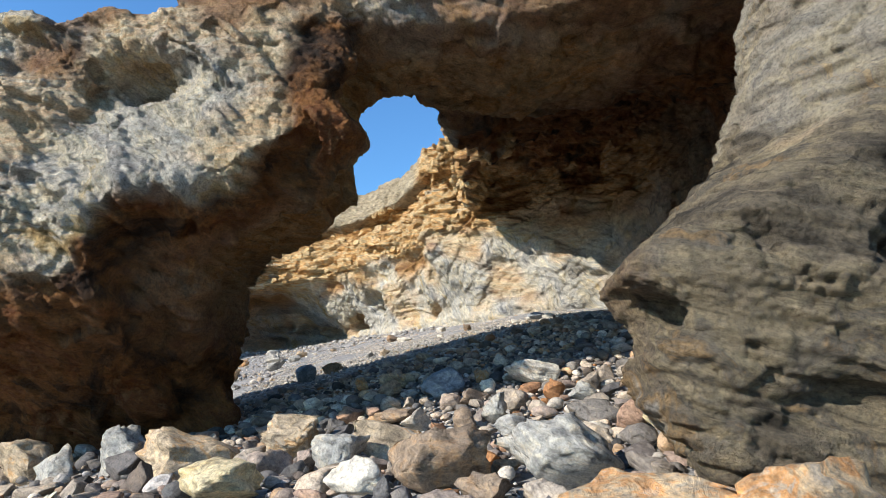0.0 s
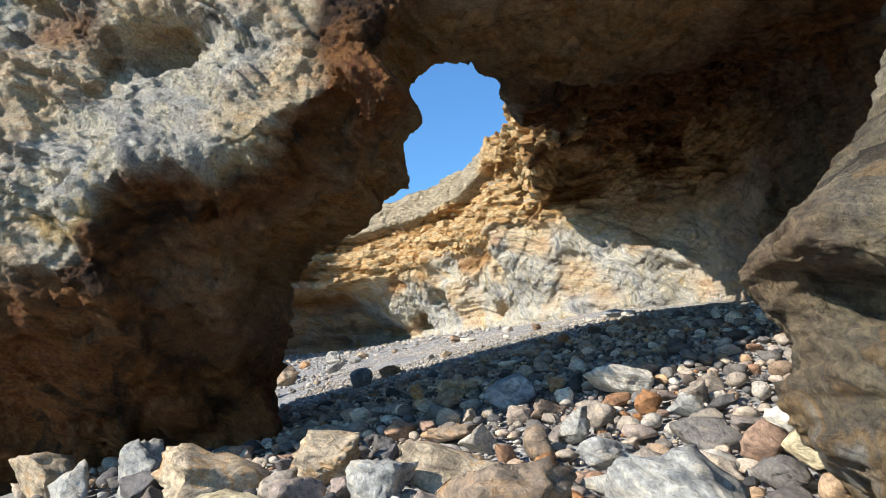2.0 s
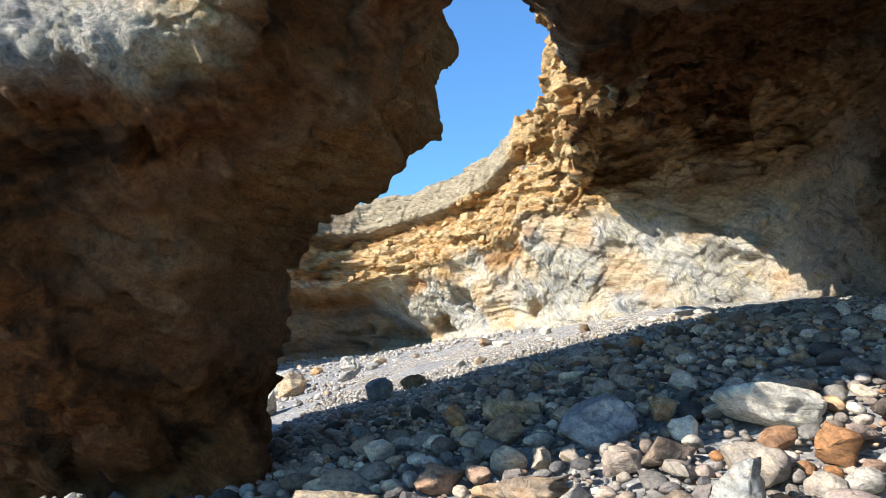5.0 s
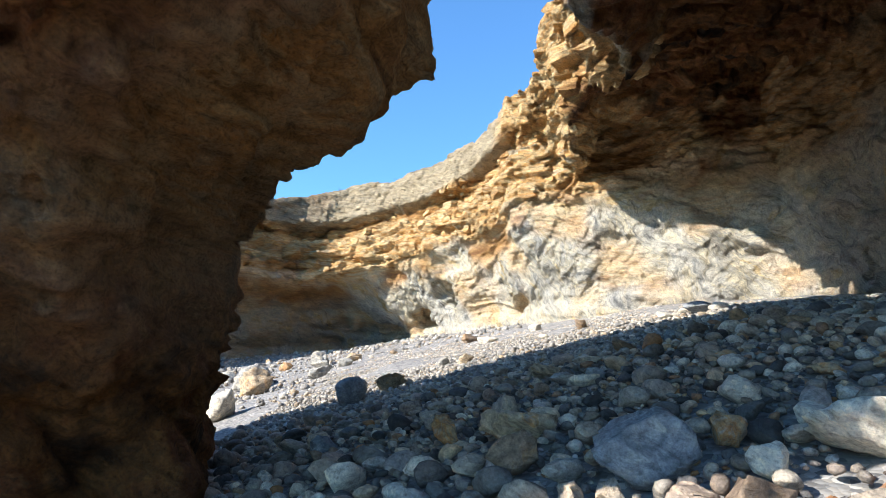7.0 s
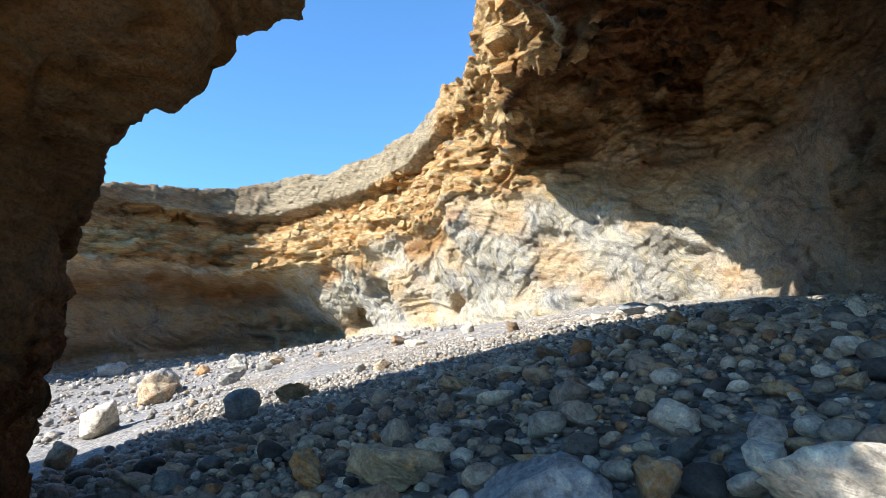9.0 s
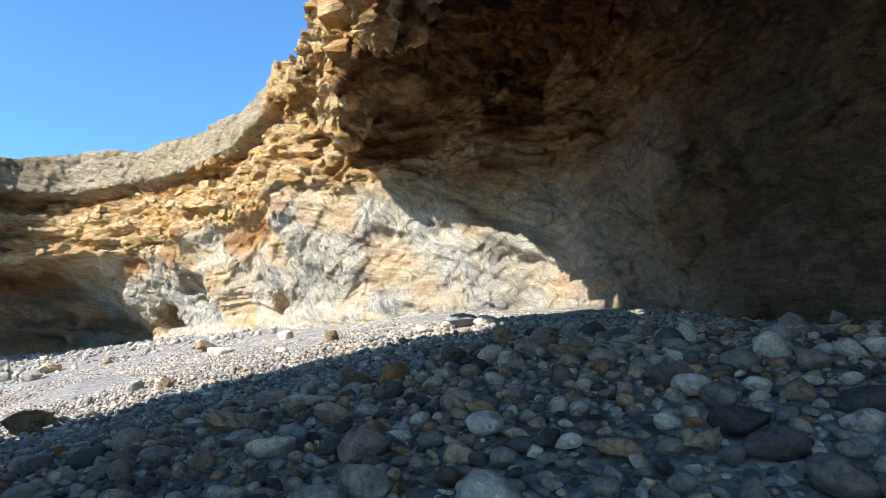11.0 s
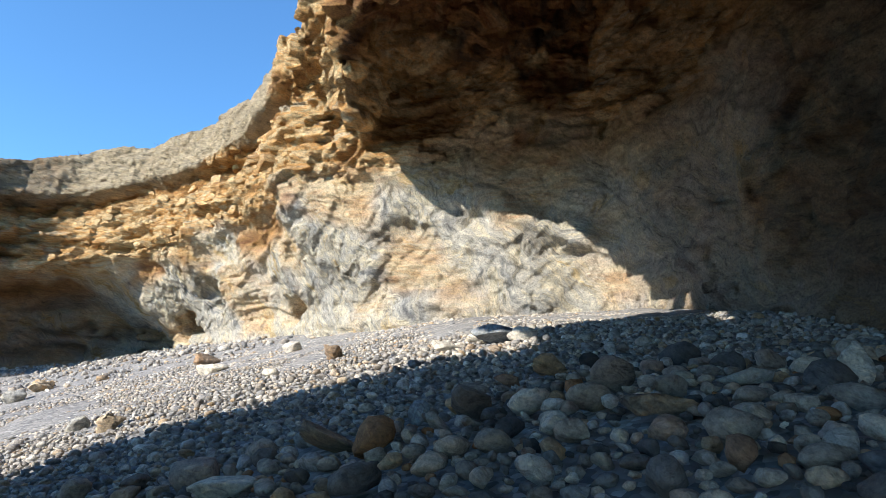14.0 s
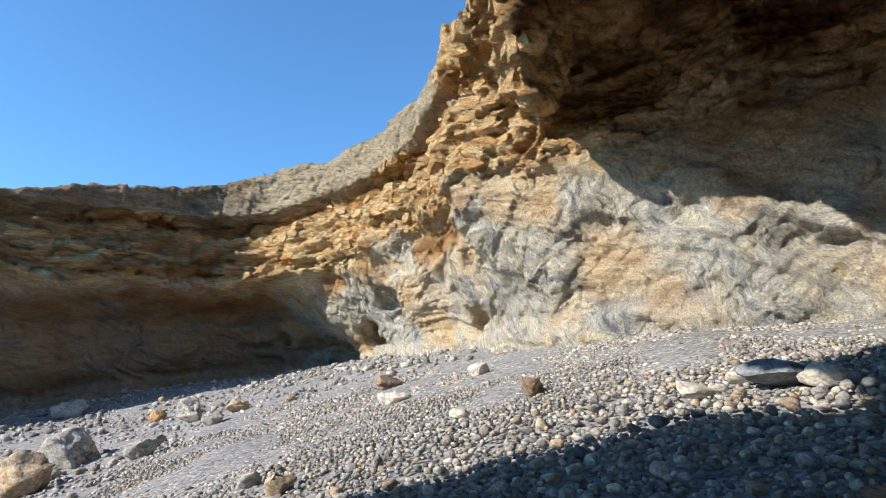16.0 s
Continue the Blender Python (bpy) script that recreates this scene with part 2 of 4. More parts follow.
def spaced(stops):
    """Grid lines: (from, to, step) runs joined end to end."""
    out = [stops[0][0]]
    for a, b, step in stops:
        n = max(1, round((b - a) / step))
        out += [a + (b - a) * (i + 1) / n for i in range(n)]
    return np.array(out, np.float32)


def surface(X, Y, Z, f):
    """A mesh of quads on the zero level of f: one vertex in every cell that it crosses."""
    f = f.copy()
    f[0], f[-1], f[:, 0], f[:, -1], f[:, :, -1] = 1, 1, 1, 1, 1
    neg = f < 0
    count = np.zeros(tuple(n - 1 for n in f.shape), np.int8)
    for a in (0, 1):
        for b in (0, 1):
            for c in (0, 1):
                count += neg[a:f.shape[0] - 1 + a, b:f.shape[1] - 1 + b, c:f.shape[2] - 1 + c]
    cells = np.argwhere((count > 0) & (count < 8))
    index = np.full(count.shape, -1, np.int32)
    i, j, k = cells.T
    index[i, j, k] = np.arange(len(cells))
    acc, num = np.zeros((len(cells), 3)), np.zeros((len(cells), 1))
    for axis in range(3):
        for p in (0, 1):
            for q in (0, 1):
                lo = [None] * 3
                rest = [n for n in range(3) if n != axis]
                lo[axis] = 0
                lo[rest[0]], lo[rest[1]] = p, q
                hi = list(lo)
                hi[axis] = 1
                va = f[i + lo[0], j + lo[1], k + lo[2]]
                vb = f[i + hi[0], j + hi[1], k + hi[2]]
                cross = (va < 0) != (vb < 0)
                t = np.where(cross, va / np.where(va == vb, 1, va - vb), 0)
                pt = np.stack([np.broadcast_to(np.float32(v), va.shape) for v in lo], 1).astype(float)
                pt[:, axis] = t
                acc += pt * cross[:, None]
                num += cross[:, None]
    frac = acc / np.maximum(num, 1)
    verts = np.stack([X[i] + frac[:, 0] * (X[i + 1] - X[i]), Y[j] + frac[:, 1] * (Y[j + 1] - Y[j]), Z[k] + frac[:, 2] * (Z[k + 1] - Z[k])], 1)
    quads = []
    for axis in range(3):
        a = neg[:-1] if axis == 0 else neg[:, :-1] if axis == 1 else neg[:, :, :-1]
        b = neg[1:] if axis == 0 else neg[:, 1:] if axis == 1 else neg[:, :, 1:]
        e = np.argwhere(a != b)
        rest = [n for n in range(3) if n != axis]
        ok = (e[:, rest[0]] > 0) & (e[:, rest[1]] > 0) & (e[:, rest[0]] < f.shape[rest[0]] - 1) & (e[:, rest[1]] < f.shape[rest[1]] - 1)
        e = e[ok]
        ring = []
        for p, q in ((-1, -1), (0, -1), (0, 0), (-1, 0)):
            c = e.copy()
            c[:, rest[0]] += p
            c[:, rest[1]] += q
            ring.append(index[c[:, 0], c[:, 1], c[:, 2]])
        ring = np.stack(ring, 1)
        inside = neg[e[:, 0], e[:, 1], e[:, 2]]
        flip = inside if axis != 1 else ~inside
        ring[~flip] = ring[~flip][:, ::-1]
        quads.append(ring)
    quads = np.concatenate(quads)
    return verts, quads[(quads >= 0).all(1)]


def divide(verts, quads):
    """Each quad in four."""
    edges = np.concatenate([quads[:, [n, (n + 1) % 4]] for n in range(4)])
    edges.sort(axis=1)
    key = edges[:, 0].astype(np.int64) * len(verts) + edges[:, 1]
    uniq, back = np.unique(key, return_inverse=True)
    a, b = uniq // len(verts), uniq % len(verts)
    mid = (verts[a] + verts[b]) / 2
    centre = verts[quads].mean(1)
    m = len(quads)
    e = back.reshape(4, m).T + len(verts)
    c = np.arange(m) + len(verts) + len(uniq)
    out = np.concatenate([np.stack([quads[:, n], e[:, n], c, e[:, n - 1]], 1) for n in range(4)])
    return np.concatenate([verts, mid, centre]), out


def normals(verts, quads):
    p = verts[quads]
    n = np.cross(p[:, 2] - p[:, 0], p[:, 3] - p[:, 1])
    out = np.zeros_like(verts)
    for c in range(4):
        for axis in range(3):
            out[:, axis] += np.bincount(quads[:, c], n[:, axis], len(verts))
    return out / np.maximum(np.linalg.norm(out, axis=1, keepdims=True), 1e-9)


def mesh_of(name, verts, faces, smooth=True):
    me = bpy.data.meshes.new(name)
    n, per = faces.shape
    me.vertices.add(len(verts))
    me.vertices.foreach_set("co", np.ascontiguousarray(verts, np.float32).ravel())
    me.loops.add(n * per)
    me.loops.foreach_set("vertex_index", np.ascontiguousarray(faces, np.int32).ravel())
    me.polygons.add(n)
    me.polygons.foreach_set("loop_start", np.arange(0, n * per, per, dtype=np.int32))
    me.update(calc_edges=True)
    me.polygons.foreach_set("use_smooth", np.full(n, smooth))
    return me


def pick_faces(verts, faces, keep):
    """The faces for which keep is true, with only the vertices that they need."""
    f = faces[keep]
    used, back = np.unique(f, return_inverse=True)
    return used, back.reshape(f.shape)

# ---------------------------------------------------------------- materials
def material(name):
    m = bpy.data.materials.new(name)
    m.use_nodes = True
    return m, m.node_tree.nodes, m.node_tree.links, m.node_tree.nodes["Principled BSDF"]


def ramp(nodes, links, fac, stops):
    r = nodes.new("ShaderNodeValToRGB")
    e = r.color_ramp.elements
    while len(e) < len(stops):
        e.new(0.5)
    for el, (p, c) in zip(e, stops):
        el.position, el.color = p, (*c, 1)
    links.new(fac, r.inputs["Fac"])
    return r.outputs["Color"]


def noise_node(nodes, links, vec, scale, detail=6, rough=0.6, distort=0.0):
    n = nodes.new("ShaderNodeTexNoise")
    n.inputs["Scale"].default_value, n.inputs["Detail"].default_value = scale, detail
    n.inputs["Roughness"].default_value, n.inputs["Distortion"].default_value = rough, distort
    if vec is not None:
        links.new(vec, n.inputs["Vector"])
    return n


def mix(nodes, links, fac, a, b, mode='MIX'):
    m = nodes.new("ShaderNodeMix")
    m.data_type, m.blend_type = 'RGBA', mode
    for value, socket in ((fac, m.inputs[0]), (a, m.inputs[6]), (b, m.inputs[7])):
        if isinstance(value, (int, float)):
            socket.default_value = value
        elif isinstance(value, tuple):
            socket.default_value = (*value, 1)
        else:
            links.new(value, socket)
    return m.outputs[2]


def scaled(nodes, links, vec, sx, sy, sz, rot=(0, 0, 0)):
    """The position squeezed by sx, sy, sz along axes that are turned by rot."""
    m = nodes.new("ShaderNodeMapping")
    m.vector_type = 'TEXTURE'
    m.inputs["Scale"].default_value = (1 / sx, 1 / sy, 1 / sz)
    m.inputs["Rotation"].default_value = [radians(a) for a in rot]
    links.new(vec, m.inputs["Vector"])
    return m.outputs[0]


def rock_material(name="layered_schist", loose=False):
    """Layered schist: grey and cream folded beds at the foot, ochre beds above them, pale tan on top, brown where iron
    has stained it and where shade is painted in.
    """
    m, nodes, links, b = material(name)
    pos = nodes.new("ShaderNodeNewGeometry").outputs["Position"]
    warp = noise_node(nodes, links, pos, 0.16, 3, 0.5)
    bent = mix(nodes, links, 0.72, pos, warp.outputs["Color"], 'ADD')
    swirl = noise_node(nodes, links, pos, 0.38, 4, 0.55)
    curled = mix(nodes, links, 1.0, pos, mix(nodes, links, 1.0, swirl.outputs["Color"], (2.6, 2.6, 2.6), 'MULTIPLY'), 'ADD')
    fold = scaled(nodes, links, curled, 0.55, 0.55, 1.2, (14, 42, 0))
    bed = scaled(nodes, links, pos, 0.6, 0.6, 3.4, (4, -3, 0))
    big = noise_node(nodes, links, fold, 0.62, 8, 0.64, 1.3).outputs["Fac"]
    beds = noise_node(nodes, links, bed, 0.7, 7, 0.62, 0.4).outputs["Fac"]
    slant = noise_node(nodes, links, scaled(nodes, links, curled, 1.1, 1.1, 5.0, (16, 40, 0)), 1.5, 8, 0.74, 0.6).outputs["Fac"]
    level = noise_node(nodes, links, scaled(nodes, links, bent, 1.2, 1.2, 6.5, (6, 12, 0)), 1.6, 8, 0.74, 0.5).outputs["Fac"]
    grain = noise_node(nodes, links, pos, 24, 6, 0.75).outputs["Fac"]
    knob = noise_node(nodes, links, scaled(nodes, links, curled, 0.8, 0.8, 2.4, (20, 42, 0)), 4.5, 8, 0.78, 0.6).outputs["Fac"]
    rust = noise_node(nodes, links, pos, 0.6, 6, 0.65, 0.8).outputs["Fac"]
    grey = ramp(nodes, links, big, [(0.31, (0.208, 0.212, 0.217)), (0.39, (0.406, 0.401, 0.377)), (0.44, (0.624, 0.586, 0.501)), (0.485, (0.472, 0.459, 0.416)), (0.525, (0.661, 0.594, 0.444)), (0.57, (0.52, 0.496, 0.435)), (0.615, (0.642, 0.529, 0.331)), (0.68, (0.472, 0.331, 0.151))])
    ochre = ramp(nodes, links, beds, [(0.30, (0.26, 0.14, 0.065)), (0.42, (0.64, 0.37, 0.145)), (0.50, (0.73, 0.56, 0.32)), (0.58, (0.65, 0.35, 0.115)), (0.66, (0.72, 0.59, 0.39)), (0.76, (0.36, 0.30, 0.23))])
    flame = ramp(nodes, links, beds, [(0.35, (0.27, 0.12, 0.045)), (0.5, (0.50, 0.27, 0.09)), (0.65, (0.38, 0.18, 0.07))])
    pale = ramp(nodes, links, beds, [(0.3, (0.27, 0.215, 0.14)), (0.5, (0.48, 0.39, 0.26)), (0.7, (0.37, 0.31, 0.22))])
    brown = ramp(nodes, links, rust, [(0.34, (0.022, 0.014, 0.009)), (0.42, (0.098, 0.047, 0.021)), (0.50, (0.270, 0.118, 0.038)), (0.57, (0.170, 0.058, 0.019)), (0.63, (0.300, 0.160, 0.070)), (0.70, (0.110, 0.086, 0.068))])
    olive = ramp(nodes, links, big, [(0.36, (0.075, 0.063, 0.047)), (0.45, (0.19, 0.155, 0.11)), (0.51, (0.29, 0.235, 0.15)), (0.56, (0.16, 0.138, 0.108)), (0.61, (0.30, 0.20, 0.10)), (0.67, (0.33, 0.30, 0.255))])
    def attr(name):
        a = nodes.new("ShaderNodeAttribute")
        a.attribute_name = name
        return a.outputs["Fac"]
    flat = nodes.new("ShaderNodeMath")
    flat.operation, flat.use_clamp = 'ADD', True
    links.new(attr("iron"), flat.inputs[0])
    links.new(attr("olive"), flat.inputs[1])
    blend = nodes.new("ShaderNodeMix")
    links.new(flat.outputs[0], blend.inputs[0])
    links.new(slant, blend.inputs[2])
    links.new(level, blend.inputs[3])
    streak = blend.outputs[0]
    col = mix(nodes, links, attr("iron"), grey, ochre)
    col = mix(nodes, links, attr("orange"), col, flame)
    col = mix(nodes, links, attr("cap"), col, pale)
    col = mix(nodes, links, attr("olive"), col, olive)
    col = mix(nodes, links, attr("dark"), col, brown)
    col = mix(nodes, links, 0.95, col, ramp(nodes, links, streak, [(0.32, (0.28, 0.275, 0.27)), (0.44, (0.82, 0.82, 0.82)), (0.56, (1.06, 1.05, 1.03)), (0.7, (1.45, 1.41, 1.32))]), 'MULTIPLY')
    col = mix(nodes, links, 0.8, col, ramp(nodes, links, grain, [(0.32, (0.35, 0.34, 0.33)), (0.5, (1.0, 1.0, 1.0)), (0.66, (1.3, 1.28, 1.24))]), 'MULTIPLY')
    ease = nodes.new("ShaderNodeMath")
    ease.operation = 'MULTIPLY_ADD'
    links.new(flat.outputs[0], ease.inputs[0])
    ease.inputs[1].default_value, ease.inputs[2].default_value = -0.45, 0.75
    col = mix(nodes, links, ease.outputs[0], col, ramp(nodes, links, knob, [(0.30, (0.34, 0.33, 0.32)), (0.42, (0.85, 0.85, 0.85)), (0.55, (1.05, 1.04, 1.02)), (0.68, (1.4, 1.37, 1.3))]), 'MULTIPLY')
    info = nodes.new("ShaderNodeObjectInfo")
    col = mix(nodes, links, 0.6, col, ramp(nodes, links, info.outputs["Random"], [(0.0, (0.72, 0.68, 0.64)), (0.35, (1.0, 1.0, 1.0)), (0.7, (1.0, 0.95, 0.86)), (1.0, (1.12, 1.12, 1.12))]), 'MULTIPLY') if loose else col
    links.new(col, b.inputs["Base Color"])
    b.inputs["Roughness"].default_value = 0.9
    b.inputs["Specular IOR Level"].default_value = 0.25
    chip = nodes.new("ShaderNodeTexVoronoi")
    chip.distance = 'CHEBYCHEV'
    chip.inputs["Scale"].default_value = 8.0
    links.new(scaled(nodes, links, bent, 1.0, 1.0, 2.2, (35, -30, 20)), chip.inputs["Vector"])
    chip0 = nodes.new("ShaderNodeBump")
    chip0.inputs["Strength"].default_value, chip0.inputs["Distance"].default_value = 0.6, 0.10
    links.new(chip.outputs["Distance"], chip0.inputs["Height"])
    nub = nodes.new("ShaderNodeBump")
    nub.inputs["Strength"].default_value, nub.inputs["Distance"].default_value = 0.9, 0.06
    links.new(knob, nub.inputs["Height"])
    links.new(chip0.outputs[0], nub.inputs["Normal"])
    bump = nodes.new("ShaderNodeBump")
    bump.inputs["Strength"].default_value, bump.inputs["Distance"].default_value = 1.0, 0.15
    links.new(streak, bump.inputs["Height"])
    links.new(nub.outputs[0], bump.inputs["Normal"])
    bump2 = nodes.new("ShaderNodeBump")
    bump2.inputs["Strength"].default_value, bump2.inputs["Distance"].default_value = 1.0, 0.045
    links.new(grain, bump2.inputs["Height"])
    links.new(bump.outputs[0], bump2.inputs["Normal"])
    links.new(bump2.outputs[0], b.inputs["Normal"])
    return m


def stone_material(name, tones, varied=True):
    """Sea-worn stone: grey, blue-grey, tan or rust, veined and pitted."""
    m, nodes, links, b = material(name)
    geo = nodes.new("ShaderNodeNewGeometry")
    pos = geo.outputs["Position"]
    if varied:
        info = nodes.new("ShaderNodeObjectInfo")
        add = nodes.new("ShaderNodeMath")
        add.operation = 'ADD'
        links.new(geo.outputs["Random Per Island"], add.inputs[0])
        links.new(info.outputs["Random"], add.inputs[1])
        frac = nodes.new("ShaderNodeMath")
        frac.operation = 'FRACT'
        links.new(add.outputs[0], frac.inputs[0])
        fac = frac.outputs[0]
    else:
        fac = noise_node(nodes, links, pos, 2.2, 7, 0.68, 1.2).outputs["Fac"]
    tone = ramp(nodes, links, fac, tones)
    vein = noise_node(nodes, links, scaled(nodes, links, pos, 3, 3, 8, (30, 20, 0)), 1.3, 7, 0.68, 1.0).outputs["Fac"]
    grain = noise_node(nodes, links, pos, 34, 5, 0.72).outputs["Fac"]
    col = mix(nodes, links, 0.85, tone, ramp(nodes, links, vein, [(0.32, (0.38, 0.36, 0.35)), (0.45, (0.88, 0.88, 0.88)), (0.55, (1.0, 0.98, 0.94)), (0.68, (1.5, 1.38, 1.15))]), 'MULTIPLY')
    speck = noise_node(nodes, links, pos, 11, 6, 0.7).outputs["Fac"]
    col = mix(nodes, links, 0.6, col, ramp(nodes, links, speck, [(0.34, (0.35, 0.33, 0.31)), (0.47, (0.95, 0.95, 0.95)), (0.64, (1.42, 1.38, 1.3))]), 'MULTIPLY')
    col = mix(nodes, links, 0.6, col, ramp(nodes, links, grain, [(0.32, (0.5, 0.5, 0.5)), (0.5, (1.0, 1.0, 1.0)), (0.64, (1.3, 1.3, 1.3))]), 'MULTIPLY')
    links.new(col, b.inputs["Base Color"])
    b.inputs["Roughness"].default_value = 0.72
    b.inputs["Specular IOR Level"].default_value = 0.3
    bump = nodes.new("ShaderNodeBump")
    bump.inputs["Strength"].default_value, bump.inputs["Distance"].default_value = 0.9, 0.07
    links.new(vein, bump.inputs["Height"])
    bump2 = nodes.new("ShaderNodeBump")
    bump2.inputs["Strength"].default_value, bump2.inputs["Distance"].default_value = 0.5, 0.008
    links.new(grain, bump2.inputs["Height"])
    links.new(bump.outputs[0], bump2.inputs["Normal"])
    links.new(bump2.outputs[0], b.inputs["Normal"])
    return m


def gravel_material():
    """Fine shingle between the larger stones."""
    m, nodes, links, b = material("fine_shingle")
    pos = nodes.new("ShaderNodeNewGeometry").outputs["Position"]
    v = nodes.new("ShaderNodeTexVoronoi")
    v.inputs["Scale"].default_value = 16
    links.new(pos, v.inputs["Vector"])
    sep = nodes.new("ShaderNodeSeparateColor")
    links.new(v.outputs["Color"], sep.inputs[0])
    tone = ramp(nodes, links, sep.outputs[0], [(0.0, (0.11, 0.11, 0.11)), (0.35, (0.21, 0.21, 0.21)), (0.6, (0.29, 0.275, 0.25)), (0.8, (0.21, 0.20, 0.195)), (1.0, (0.42, 0.41, 0.39))])
    wide = noise_node(nodes, links, pos, 0.5, 5).outputs["Fac"]
    col = mix(nodes, links, 0.6, tone, ramp(nodes, links, wide, [(0.3, (0.75, 0.73, 0.71)), (0.7, (1.2, 1.17, 1.12))]), 'MULTIPLY')
    links.new(col, b.inputs["Base Color"])
    b.inputs["Roughness"].default_value = 0.85
    bump = nodes.new("ShaderNodeBump")
    bump.inputs["Strength"].default_value, bump.inputs["Distance"].default_value = 0.5, 0.03
    bump.invert = True
    links.new(v.outputs["Distance"], bump.inputs["Height"])
    links.new(bump.outputs[0], b.inputs["Normal"])
    return m


ROCK, GRAVEL = rock_material(), gravel_material()
LOOSE_ROCK = rock_material("loose_schist_block", True)
STONE = stone_material("beach_stone", [
    (0.0, (0.048, 0.046, 0.045)), (0.1, (0.149, 0.14, 0.137)), (0.19, (0.503, 0.419, 0.329)), (0.27, (0.097, 0.098, 0.101)), (0.36, (0.571, 0.463, 0.351)),
    (0.45, (0.126, 0.122, 0.121)), (0.53, (0.708, 0.624, 0.515)), (0.6, (0.354, 0.334, 0.319)), (0.67, (0.36, 0.165, 0.06)), (0.73, (0.457, 0.43, 0.407)),
    (0.8, (0.525, 0.344, 0.196)), (0.86, (0.109, 0.108, 0.113)), (0.93, (0.411, 0.323, 0.258)), (1.0, (0.063, 0.051, 0.044))])
PALE_STONE = stone_material("cove_stone", [(0.0, (0.14, 0.14, 0.14)), (0.15, (0.30, 0.29, 0.28)), (0.3, (0.44, 0.41, 0.37)), (0.42, (0.24, 0.22, 0.20)), (0.55, (0.50, 0.45, 0.38)), (0.68, (0.33, 0.33, 0.33)), (0.8, (0.64, 0.60, 0.53)), (0.9, (0.40, 0.29, 0.18)), (1.0, (0.23, 0.23, 0.23))])
TONES = {
    'tan': [(0.36, (0.230, 0.181, 0.123)), (0.45, (0.414, 0.328, 0.224)), (0.53, (0.506, 0.407, 0.291)), (0.60, (0.483, 0.294, 0.134)), (0.68, (0.391, 0.350, 0.291))],
    'yellow': [(0.3, (0.483, 0.384, 0.224)), (0.5, (0.598, 0.508, 0.325)), (0.7, (0.552, 0.407, 0.190))],
    'grey': [(0.3, (0.218, 0.215, 0.207)), (0.5, (0.368, 0.362, 0.336)), (0.65, (0.483, 0.429, 0.347)), (0.8, (0.310, 0.305, 0.302))],
    'brown': [(0.3, (0.138, 0.102, 0.073)), (0.5, (0.299, 0.226, 0.162)), (0.65, (0.391, 0.237, 0.123)), (0.8, (0.322, 0.282, 0.235))],
    'rust': [(0.36, (0.253, 0.215, 0.168)), (0.45, (0.414, 0.305, 0.190)), (0.53, (0.460, 0.226, 0.084)), (0.60, (0.414, 0.339, 0.258)), (0.68, (0.391, 0.192, 0.078))],
    'white': [(0.3, (0.506, 0.463, 0.392)), (0.5, (0.644, 0.599, 0.515)), (0.7, (0.575, 0.497, 0.381))],
    'blue': [(0.3, (0.115, 0.130, 0.146)), (0.5, (0.230, 0.254, 0.280)), (0.65, (0.345, 0.362, 0.370)), (0.8, (0.184, 0.192, 0.202))],
}
BOULDER = {k: stone_material("boulder_" + k, t, False) for k, t in TONES.items()}

# ---------------------------------------------------------------- the rock mass
GX = spaced([(-48, -20, 0.5), (-20, -9, 0.25), (-9, 8.5, 0.125), (8.5, 17, 0.5)])
GY = spaced([(2, 8, 0.15), (8, 22, 0.125), (22, 31, 0.14), (31, 46, 0.2), (46, 66, 0.4)])
GZ = spaced([(-1.5, 0, 0.25), (0, 11, 0.125), (11, 15.2, 0.14)])
rv, rq = surface(GX, GY, GZ, rock(GX, GY, GZ))
low = rv[rq].mean(1)
seen = (low[:, 2] > beach(low[:, 0], low[:, 1]) - 0.5)
used, rq = pick_faces(rv, rq, seen)
rv = rv[used]
low = rv[rq].mean(1)
back_d = wall_distance(low[:, 0], low[:, 1])
up = normals(rv, rq)[rq].mean(1)[:, 2]
coarse = ((back_d < -1.8) & (low[:, 2] > 8) & (low[:, 1] > 30)) | (low[:, 0] > 8.6) | (low[:, 1] > 50) | (low[:, 0] < -27)
coarse |= (up > 0.6) & (low[:, 2] > 9.5) & (low[:, 0] > 1.5) & (low[:, 1] < 30)
top_used, top_faces = pick_faces(rv, rq, coarse)
top_verts = rv[top_used]
used, rq = pick_faces(rv, rq, ~coarse)
rv = rv[used]
rv, rq = divide(rv, rq)
rn = normals(rv, rq)
for _ in range(2):                                        # ease the grid out of the normals
    soft = np.zeros_like(rn)
    mean = rn[rq].mean(1)
    for c in range(4):
        for axis in range(3):
            soft[:, axis] += np.bincount(rq[:, c], mean[:, axis], len(rv))
    rn = soft / np.maximum(np.linalg.norm(soft, axis=1, keepdims=True), 1e-9)
x, y, z = rv.T
tilt = z + 0.22 * x - 0.12 * y
layer = z - 0.03 * (x + 5) + 0.10 * np.clip(-9 - x, 0, 7) + 0.25 * vnoise(x * 0.4, y * 0.4, z * 0, 61)
upper = np.clip((layer - 8.5) / 0.4, 0, 1) * np.clip((y - 17) / 2, 0, 1)
lid = np.clip((layer - 11.85) / 0.2, 0, 1) * np.clip((y - 30.5) / 1.5, 0, 1)
butt_zone = np.clip((x - 0.8) / 0.4, 0, 1) * np.clip((11 - y) / 1, 0, 1)
slab, gap = facets(x, y, layer, 0.85, 21, 2.6, (0.05, 0.04, 0.4))
chip, crack = facets(x, y, z, 2.5, 31, 1.7)
column, cleft = facets(x, y, layer, 1.2, 25, 0.45, (0.05, 0.05, 0.3))
